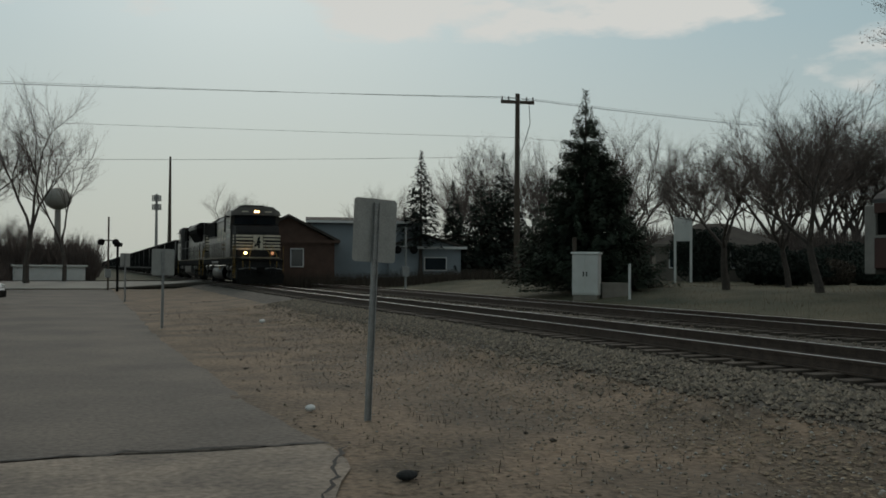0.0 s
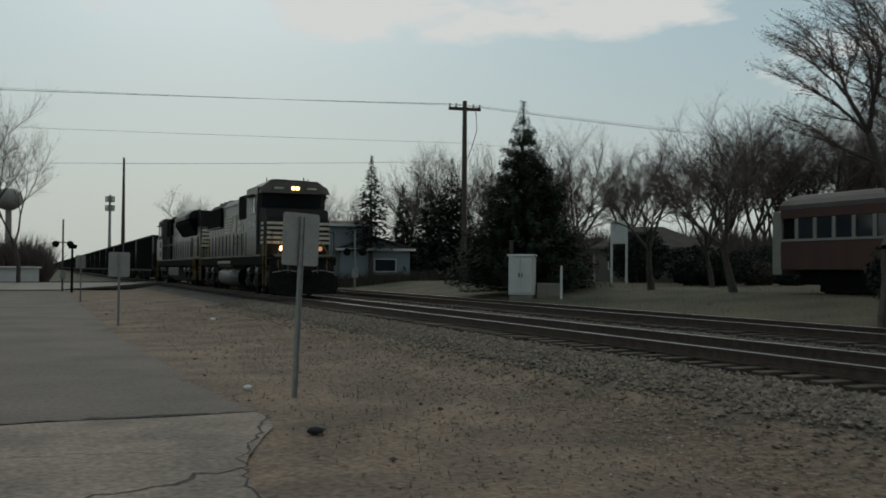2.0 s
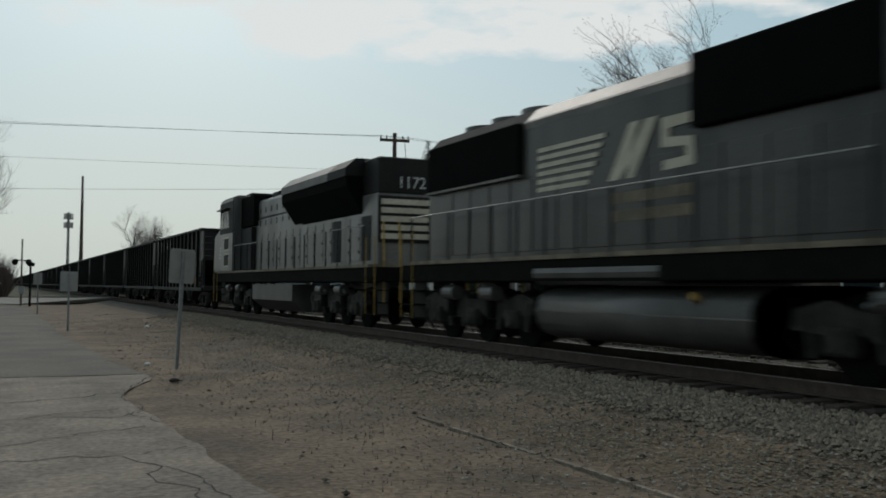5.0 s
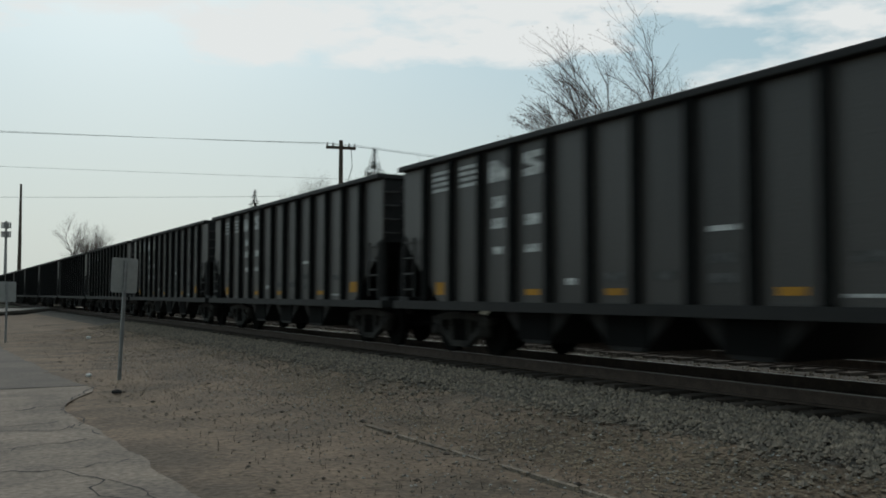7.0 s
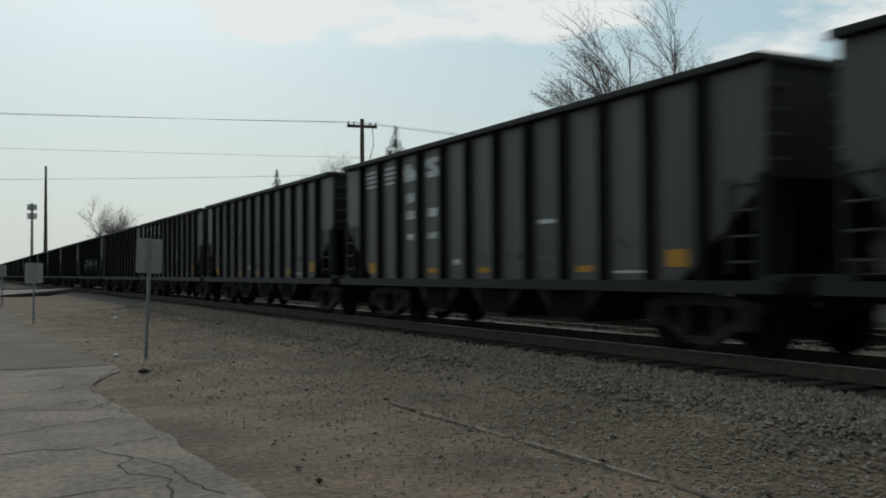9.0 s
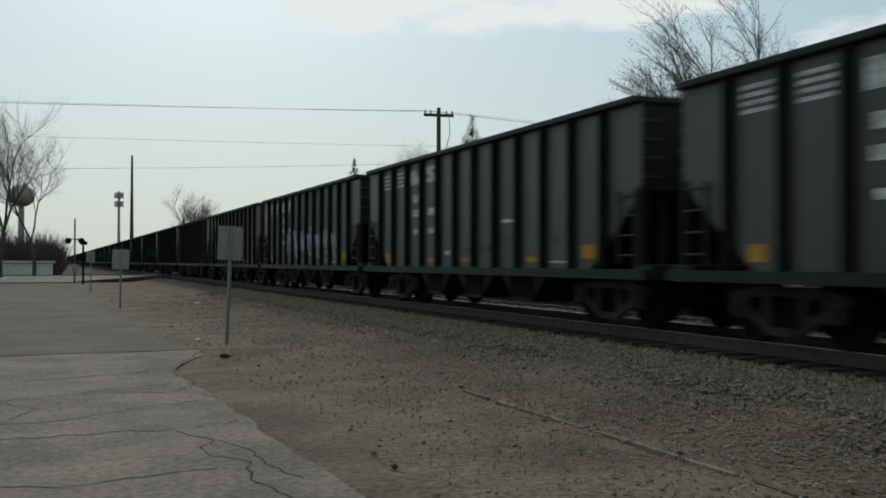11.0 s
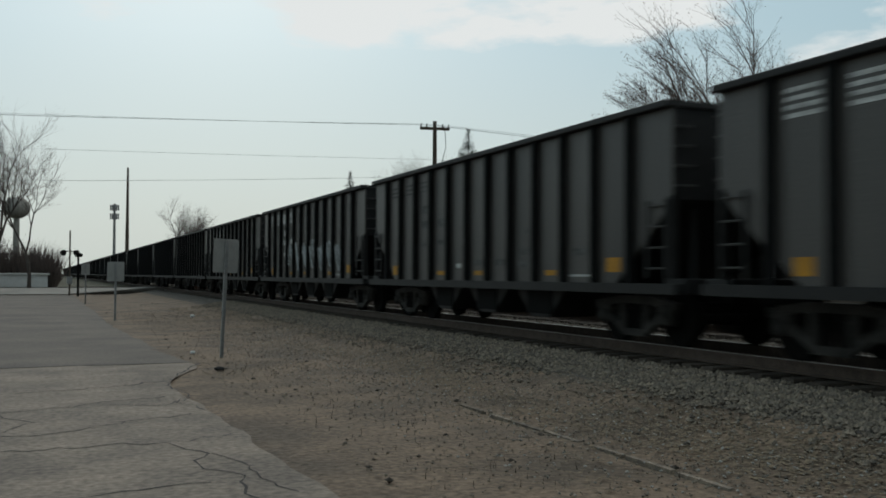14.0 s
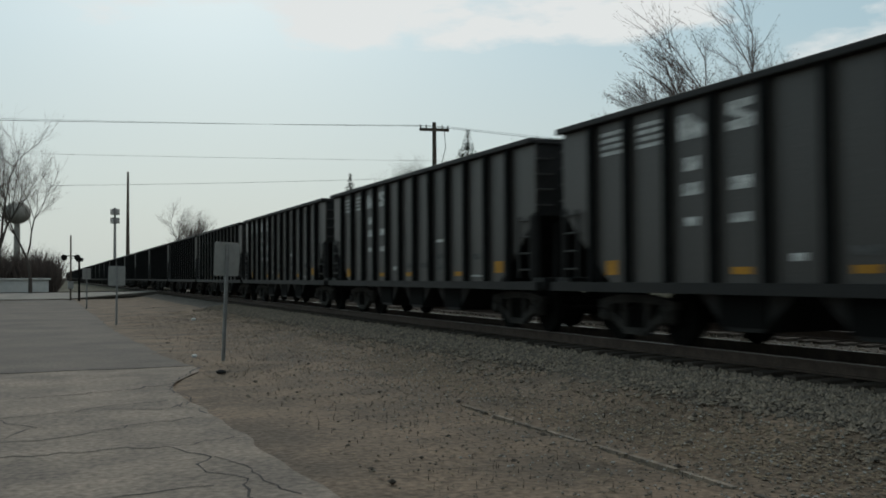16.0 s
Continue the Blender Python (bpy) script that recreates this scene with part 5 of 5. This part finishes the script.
def loco_b():
    """Second unit, cab towards -y in its own space."""
    e = empty("locomotive")
    part("underframe", B(-1.45, 1.45, 0.9, 21.3, 1.2, 1.56, bevel=0.02), M_UNDER, e)
    part("sill_stripe", B(-1.475, 1.475, 1.9, 20.8, 1.562, 1.635), M_SILLP, e)
    part("fuel_tank", prism([(-1.38, 0.6), (-0.9, 0.25), (0.9, 0.25), (1.38, 0.6), (1.38, 1.12), (-1.38, 1.12)], 8.0, 13.4, "y"), M_TANK, e)
    loco_truck(e, 4.6)
    loco_truck(e, 17.2)
    bm = prism([(1.3, 1.6), (1.4, 3.1), (2.6, 3.4), (2.4, 4.2), (2.7, 4.5), (5.0, 4.5), (5.0, 1.6)], -1.5, 1.5)
    bmesh.ops.bevel(bm, geom=[g for g in bm.edges], offset=0.05, segments=2, affect="EDGES")
    part("cab", bm, M_SILVER, e, "pale silver-grey cab")
    part("cab_roof", B(-1.35, 1.35, 2.5, 5.1, 4.44, 4.58, bevel=0.05), M_ROOFP, e)
    part("cooling_unit", B(-0.6, 0.6, 3.2, 4.4, 4.57, 4.76, bevel=0.04), M_UNDER, e)
    for s in (-1, 1):
        X = lambda a, b: sorted((a * s, b * s))
        part("cab_band", B(*X(1.502, 1.508), 2.55, 4.98, 3.12, 4.36), M_BLACK, e, "black cab side panel")
        for y0, y1 in ((2.75, 3.2), (3.35, 4.3)):
            w = part("side_window", B(*X(1.511, 1.518), y0, y1, 3.4, 4.0), M_GLASS, e)
            part("window_frame", B(*X(1.509, 1.53), y0 - 0.05, y1 + 0.05, 3.34, 3.395), M_CREAM, w)
            part("window_frame", B(*X(1.509, 1.53), y0 - 0.05, y0 - 0.005, 3.395, 4.05), M_CREAM, w)
        part("sunshade", prism([(2.7, 4.06), (4.4, 4.06), (4.4, 4.1), (2.7, 4.1)], *X(1.5, 1.7)), M_BLACK, e)
        for z in (2.5, 1.86):
            h_ = part("equipment_hatch", B(*X(1.504, 1.512), 3.42, 4.25, z, z + 0.42, bevel=0.003), M_BLACK, e, "black square hatch")
            part("hatch_frame", B(*X(1.503, 1.507), 3.36, 4.31, z - 0.06, z + 0.48), M_CREAM, h_)
        for k in range(4):
            part("bar_text", B(*X(1.503, 1.509), 2.5 + 0.03 * k, 2.8, 2.15 + 0.13 * k, 2.21 + 0.13 * k), M_WHITE, e)
        steps(e, 1.6, s)
        steps(e, 20.9, s)
        for k in (0.0, 0.45):
            part("corner_rail", bars(bmesh.new(), [((0.75 + k) * s, 21.2, 0.7), ((0.75 + k) * s, 21.2, 1.7), ((0.55 + k) * s, 20.6, 2.7)], 0.028), M_YELLOW, e, "yellow slanting handrail")
    hood = part("hood", B(-1.0, 1.0, 5.0, 20.2, 1.6, 3.5, bevel=0.05), M_SILVER, e, "pale silver-grey long hood")
    part("hood_top", B(-1.0, 1.0, 7.2, 12.4, 3.45, 4.22, bevel=0.12), M_SILVER, e)
    part("exhaust_hump", B(-0.85, 0.85, 8.6, 9.6, 4.15, 4.42, bevel=0.08), M_BLACK, e)
    part("brake_housing", B(-1.18, 1.18, 5.05, 7.2, 3.3, 4.45, bevel=0.05), M_GRILLE, e, "black dynamic brake housing")
    part("blower_housing", B(-1.2, 1.2, 5.1, 6.9, 1.66, 3.25, bevel=0.04), M_BLACK, e, "black blower housing")
    flare = part("radiator_flare", prism([(-1.0, 3.0), (1.0, 3.0), (1.5, 3.72), (1.5, 4.0), (-1.5, 4.0), (-1.5, 3.72)], 12.4, 19.0, "y"), M_GRILLE, e, "black flared radiator section")
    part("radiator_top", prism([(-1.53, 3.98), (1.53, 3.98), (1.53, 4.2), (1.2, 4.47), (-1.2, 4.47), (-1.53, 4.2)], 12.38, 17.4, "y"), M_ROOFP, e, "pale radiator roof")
    part("radiator_top", prism([(-1.53, 3.98), (1.53, 3.98), (1.53, 4.2), (1.2, 4.47), (-1.2, 4.47), (-1.53, 4.2)], 17.4, 19.0, "y"), M_BLACK, e)
    for s in (-1, 1):
        v = [(12.4, 3.0), (13.3, 3.0), (12.4, 3.7)]
        part("flare_cheek", prism(v, *sorted((1.0 * s, 1.03 * s))), M_SILVER, flare)
        for i in range(15):
            y = 7.2 + i * 0.84
            d_ = part("hood_door", B(*sorted((1.0 * s, 1.016 * s)), y, y + 0.74, 1.75, 2.92, bevel=0.006), M_BLACK if i in (11, 14) else M_SILVER, hood)
            for z in (1.95, 2.3, 2.65):
                part("latch", B(*sorted((1.017 * s, 1.032 * s)), y + 0.62, y + 0.68, z, z + 0.09), M_BLACK, d_)
        for i in range(6):
            for z in (3.25, 3.7):
                part("vent_slot", B(*sorted((1.001 * s, 1.008 * s)), 7.5 + i * 0.8, 7.62 + i * 0.8, z, z + 0.2), M_BLACK, hood)
    part("hood_end", B(-1.0, 1.0, 19.0, 20.22, 3.45, 4.4, bevel=0.05), M_BLACK, e, "black upper hood end")
    part("hood_end", B(-1.0, 1.0, 20.2, 20.222, 2.2, 3.4), M_BLACK, e)
    for i in range(5):
        part("stripe", B(-0.92, 0.92, 20.225, 20.24, 2.3 + i * 0.22, 2.44 + i * 0.22), M_CREAM, e, "cream end stripe")
    part("end_cheek", B(-1.006, -0.86, 19.05, 20.23, 3.4, 4.3, bevel=0.03), M_SILVER, e)
    part("roof_rail", bars(bmesh.new(), [(-0.8, 19.2, 4.4), (-0.8, 19.3, 4.55), (-0.8, 20.1, 4.55), (-0.8, 20.2, 4.4)], 0.02), M_GALV, e)
    n_ = lettering("1172", 0.42, M_WHITE, e, Matrix(((-1, 0, 0, 0.45), (0, 0, 1, 20.226), (0, 1, 0, 3.62), (0, 0, 0, 1))))
    tagged(n_, "white painted unit number")
    handrail(e, 5.2, 20.4, 14)
    for y in (8.5, 10.5):
        part("roof_fan", tube(bmesh.new(), (0, y, 4.2), (0, y, 4.45), 0.5, n=18), M_TANK, e)
    part("coupler", B(-0.16, 0.16, -0.1, 22.1, 0.78, 1.0), M_UNDER, e)
    return tagged(e, "silver-grey diesel locomotive running cab last behind the first", "locomotive", group="train")


CAR = 15.1
M_RUNG = mat("worn grab iron", (0.06, 0.058, 0.055), 0.55, 0.2, 0.3, 6, 40, 0.05)
M_SPRAY = mat("pale spray paint", (0.33, 0.34, 0.34), 0.7, 0, 0.35, 6, 40, 0.02)


def hopper(paint, label, small=True, mark="bars", sprayed=False):
    """A ribbed open hopper car from y 0 to 15.1, rail level at z 0."""
    e = empty("hopper_car")
    y0, y1, zb, zt, W = 0.55, 14.55, 1.02, 3.72, 1.5
    n_ = 12
    pitch = (y1 - y0) / (n_ + 1)
    for s in (-1, 1):
        bm = prism([(y0 + 1.55, zb), (y1 - 1.55, zb), (y1 - 0.62, 1.75), (y1, 2.3), (y1, zt), (y0, zt), (y0, 2.3), (y0 + 0.62, 1.75)], *sorted((W * s, (W - 0.05) * s)))
        side = part("side_sheet", bm, paint, e)
        # ribs take the shaded tone, the side sheet the sky-lit one
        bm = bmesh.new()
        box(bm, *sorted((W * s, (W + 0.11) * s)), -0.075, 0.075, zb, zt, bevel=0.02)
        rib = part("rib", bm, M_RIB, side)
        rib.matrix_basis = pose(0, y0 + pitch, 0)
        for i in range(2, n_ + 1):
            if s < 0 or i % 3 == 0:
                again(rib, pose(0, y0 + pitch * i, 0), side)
        part("sill", B(*sorted(((W - 0.1) * s, (W + 0.13) * s)), 0.3, CAR - 0.3, zb - 0.16, zb), M_CHORD, e)
        part("top_chord", B(*sorted(((W - 0.06) * s, (W + 0.14) * s)), y0 - 0.05, y1 + 0.05, zt - 0.03, zt + 0.08, bevel=0.02), M_CHORD, e)
        if s < 0:
            pan = lambda i: y0 + pitch * i + pitch / 2
            x = sorted((W * s - 0.004, W * s - 0.008))
            # panel 12 lies at the trailing end
            put_ = lambda i, z, w, h, m_, nm: part(nm, B(*x, pan(i) - w / 2, pan(i) + w / 2, z, z + h), m_, side)
            if mark == "bars":
                for i in (11, 10):
                    for k in range(4):
                        put_(i, 3.14 + 0.11 * k, 0.62, 0.06, M_WHITE, "paint_bar")
                for i in (9, 8):
                    part("emblem_mark", prism([(pan(i) + 0.3, 3.12), (pan(i) + 0.3, 3.5), (pan(i) + 0.05, 3.5), (pan(i) - 0.3, 3.3), (pan(i) - 0.3, 3.12)] if i == 9 else [(pan(i) + 0.27, 3.12), (pan(i) + 0.27, 3.24), (pan(i) - 0.05, 3.26), (pan(i) + 0.27, 3.36), (pan(i) + 0.25, 3.52), (pan(i) - 0.28, 3.52), (pan(i) - 0.28, 3.42), (pan(i), 3.4), (pan(i) - 0.28, 3.28), (pan(i) - 0.26, 3.12)], *x), M_WHITE, side)
            elif mark == "flag":
                for k in range(5):
                    part("paint_bar", B(*x, pan(11) - 0.42, pan(11) + 0.42 + 0.0 * k, 2.98 + 0.12 * k, 3.05 + 0.12 * k), M_WHITE, side)
                part("emblem_mark", prism([(pan(10) + 0.4, 3.0), (pan(10) + 0.2, 3.55), (pan(10), 3.55), (pan(10) - 0.15, 3.2), (pan(10) - 0.35, 3.55), (pan(10) - 0.35, 3.0), (pan(10) - 0.1, 3.0), (pan(10) + 0.1, 3.3)], *x), M_WHITE, side)
            else:
                for i in (11, 10, 9):
                    for k in range(3):
                        put_(i, 3.2 + 0.11 * k, 0.5, 0.05, M_GHOST, "paint_bar")
            for i, z, w, h in ((9, 2.66, 0.36, 0.2), (9, 2.3, 0.42, 0.18), (8, 2.3, 0.42, 0.18), (9, 1.85, 0.3, 0.13), (8, 1.85, 0.4, 0.13), (4, 1.95, 0.5, 0.07)):
                put_(i, z, w, h, M_WHITE if mark != "ghost" else M_GHOST, "bar_text")
            for i, z in ((4, 1.55), (4, 1.3), (6, 1.35), (5, 1.35), (2, 1.5)):
                put_(i, z, 0.46, 0.12, M_GHOST, "bar_text")
            if sprayed:
                rnd = random.Random(8)
                for i in range(2, 9):
                    for k in range(2):
                        a0 = rnd.random() * 6
                        c_, z_ = pan(i) + rnd.uniform(-0.15, 0.15), 1.72 + rnd.uniform(-0.1, 0.25)
                        loop = [(W * s - 0.012, c_ + 0.38 * math.cos(a0 + q * 0.45) * (1 - q * 0.03), z_ + 0.40 * math.sin(a0 + q * 0.62)) for q in range(12)]
                        part("spray_paint", sweep(loop, 0.034, 4), M_SPRAY, side, "pale spray-painted scrawl")
            put_(7, 1.3, 0.26, 0.1, M_WHITE, "bar_text")
            put_(2, 1.12, 0.7, 0.04, M_WHITE, "bar_text")
            put_(1, 1.2, 0.42, 0.24, M_ORANGE, "reflector")
            for i in (3, 6, 8):
                put_(i, 1.14, 0.42, 0.10, M_ORANGE, "reflector")
            put_(11, 1.14, 0.34, 0.24, M_ORANGE, "reflector")
    for y, d in ((y0, 1), (y1, -1)):
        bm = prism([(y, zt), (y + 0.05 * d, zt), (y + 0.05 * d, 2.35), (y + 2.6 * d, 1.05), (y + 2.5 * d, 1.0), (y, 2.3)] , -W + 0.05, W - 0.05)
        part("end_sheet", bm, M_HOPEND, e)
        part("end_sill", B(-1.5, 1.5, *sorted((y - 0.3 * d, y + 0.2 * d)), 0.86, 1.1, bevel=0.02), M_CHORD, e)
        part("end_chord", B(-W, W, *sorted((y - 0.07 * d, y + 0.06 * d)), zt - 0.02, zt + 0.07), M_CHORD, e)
        for s in (-1, 1):
            part("corner_post", B(*sorted(((W - 0.1) * s, (W + 0.02) * s)), *sorted((y, y + 0.1 * d)), 1.1, 2.35), M_CHORD, e)
            lad = part("ladder", B(*sorted(((W + 0.04) * s, (W + 0.07) * s)), *sorted((y + 0.56 * d, y + 0.61 * d)), 1.1, 2.3), M_CHORD, e)
            part("stile", B(*sorted(((W + 0.04) * s, (W + 0.07) * s)), *sorted((y + 0.06 * d, y + 0.11 * d)), 1.1, 2.3), M_CHORD, lad)
            if s > 0:
                continue
            rung = None
            for k in range(4):
                m_ = pose((W + 0.055) * s, y + 0.1 * d, 1.25 + k * 0.32)
                if rung:
                    again(rung, m_, lad)
                else:
                    rung = part("rung", tube(bmesh.new(), (0, 0, 0), (0, 0.47 * d, 0), 0.018, n=5), M_RUNG, lad)
                    rung.matrix_basis = m_
            grip = None
            for k in range(4):
                m_ = pose((W + 0.02) * s, y - 0.05 * d, 2.5 + k * 0.3)
                if grip:
                    again(grip, m_, lad)
                else:
                    grip = part("grab_iron", tube(bmesh.new(), (0, 0, 0), (-0.4 * s, 0, 0), 0.016, n=5), M_RUNG, lad)
                    grip.matrix_basis = m_
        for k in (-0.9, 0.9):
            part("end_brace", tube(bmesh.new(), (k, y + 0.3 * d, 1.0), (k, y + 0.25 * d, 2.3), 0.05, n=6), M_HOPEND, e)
        part("coupler", B(-0.15, 0.15, *sorted((y - 0.55 * d, y + 0.3 * d)), 0.72, 0.98), M_UNDER, e)
    for c in (5.15, 7.55, 9.95):
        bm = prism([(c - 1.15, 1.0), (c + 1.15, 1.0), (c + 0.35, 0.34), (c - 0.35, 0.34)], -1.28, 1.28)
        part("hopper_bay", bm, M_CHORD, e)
        part("chute_door", B(-1.31, -1.285, c - 0.5, c + 0.5, 0.4, 0.96), M_RIB, e)
    bm = bmesh.new()
    bmesh.ops.create_grid(bm, x_segments=6, y_segments=26, size=0.5)
    for v in bm.verts:
        v.co = Vector((v.co.x * 2.86, 7.55 + v.co.y * 13.8, zt - 0.5 + 0.30 * (1 - (2 * v.co.x) ** 2) + 0.07 * noise.noise(v.co * 9)))
    part("coal_load", bm, M_COAL, e, "black coal load")
    for yc in (2.2, 12.9):
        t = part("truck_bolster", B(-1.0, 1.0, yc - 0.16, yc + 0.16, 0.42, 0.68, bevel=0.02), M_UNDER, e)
        for s in (-1, 1):
            X = sorted((0.96 * s, 1.1 * s))
            bm = beam(bmesh.new(), *X, (yc - 1.15, 0.64), (yc - 0.45, 0.74), 0.13)
            beam(bm, *X, (yc - 0.48, 0.74), (yc + 0.48, 0.74), 0.13)
            beam(bm, *X, (yc + 0.45, 0.74), (yc + 1.15, 0.64), 0.13)
            beam(bm, *X, (yc - 0.95, 0.58), (yc - 0.30, 0.22), 0.12)
            beam(bm, *X, (yc + 0.95, 0.58), (yc + 0.30, 0.22), 0.12)
            beam(bm, *X, (yc - 0.34, 0.20), (yc + 0.34, 0.20), 0.12)
            beam(bm, *X, (yc - 0.34, 0.2), (yc - 0.34, 0.74), 0.11)
            beam(bm, *X, (yc + 0.34, 0.2), (yc + 0.34, 0.74), 0.11)
            fr = part("side_frame", bm, M_TRUCK, t, "dusty cast truck side frame")
            for dy in (-0.88, 0.88):
                bm = B(*sorted((0.95 * s, 1.13 * s)), yc + dy - 0.17, yc + dy + 0.17, 0.34, 0.68, bevel=0.04)
                tube(bm, (1.11 * s, yc + dy, 0.46), (1.19 * s, yc + dy, 0.46), 0.13, 0.10, n=12)
                part("bearing", bm, M_TRUCK, fr)
            for dy in (-0.14, 0.14):
                part("spring", tube(bmesh.new(), (1.04 * s, yc + dy, 0.26), (1.04 * s, yc + dy, 0.58), 0.09, n=10), M_UNDER, fr)
        for dy in (-0.88, 0.88):
            wheelset(t, yc + dy, 0.44)
    return tagged(e, label, "hopper car", group="train")


TRAIN = [(loco_a(), 0.0, 0), (loco_b(), 41.8, 180)]
for ob, u, turn in TRAIN:
    ob.scale = (1, 1, 1.055)
black = hopper(M_HOPPER, "black ribbed steel coal hopper car with white paint bars")
ghost = hopper(M_HOPPER, "black ribbed steel coal hopper car with faded lettering", mark="ghost")
brown = hopper(M_HOPBR, "brown weathered ribbed coal hopper car with white emblem", mark="flag")
scrawled = hopper(M_HOPPER, "black coal hopper car with pale spray-painted scrawls", sprayed=True)
used = set()
COUNT = 46
for i in range(COUNT):
    src = brown if i == 8 or (i > 17 and i % 9 == 4) else (scrawled if i in (7, 11) else (ghost if i % 6 == 4 else black))
    if src in used:
        o = copy_thing(src, Matrix())
    else:
        used.add(src)
        o = src
    TRAIN.append((o, 42.4 + CAR * i, 0))

build_track("railway_track", TRACK, 170, 1)
build_track("railway_track", TRACK2, 130, 2)


# ---------------------------------------------------------------- movement
FRONT = [(0, 68.00), (0.5, 62.90), (1, 57.40), (1.5, 51.60), (2.2, 43.30), (3, 33.30), (3.5, 26.90), (4, 20.20), (4.3, 15.35), (4.6, 10.15), (5.5, -8.11), (7.5, -49.01), (9.5, -89.91), (11.5, -130.80), (13.5, -171.70), (16, -222.83)]


def motions():
    for ob, u, turn in TRAIN:
        walk(ob, [(t, pose(TRACK, y + u, RAILZ, 0, 0, turn)) for t, y in FRONT])


motions()
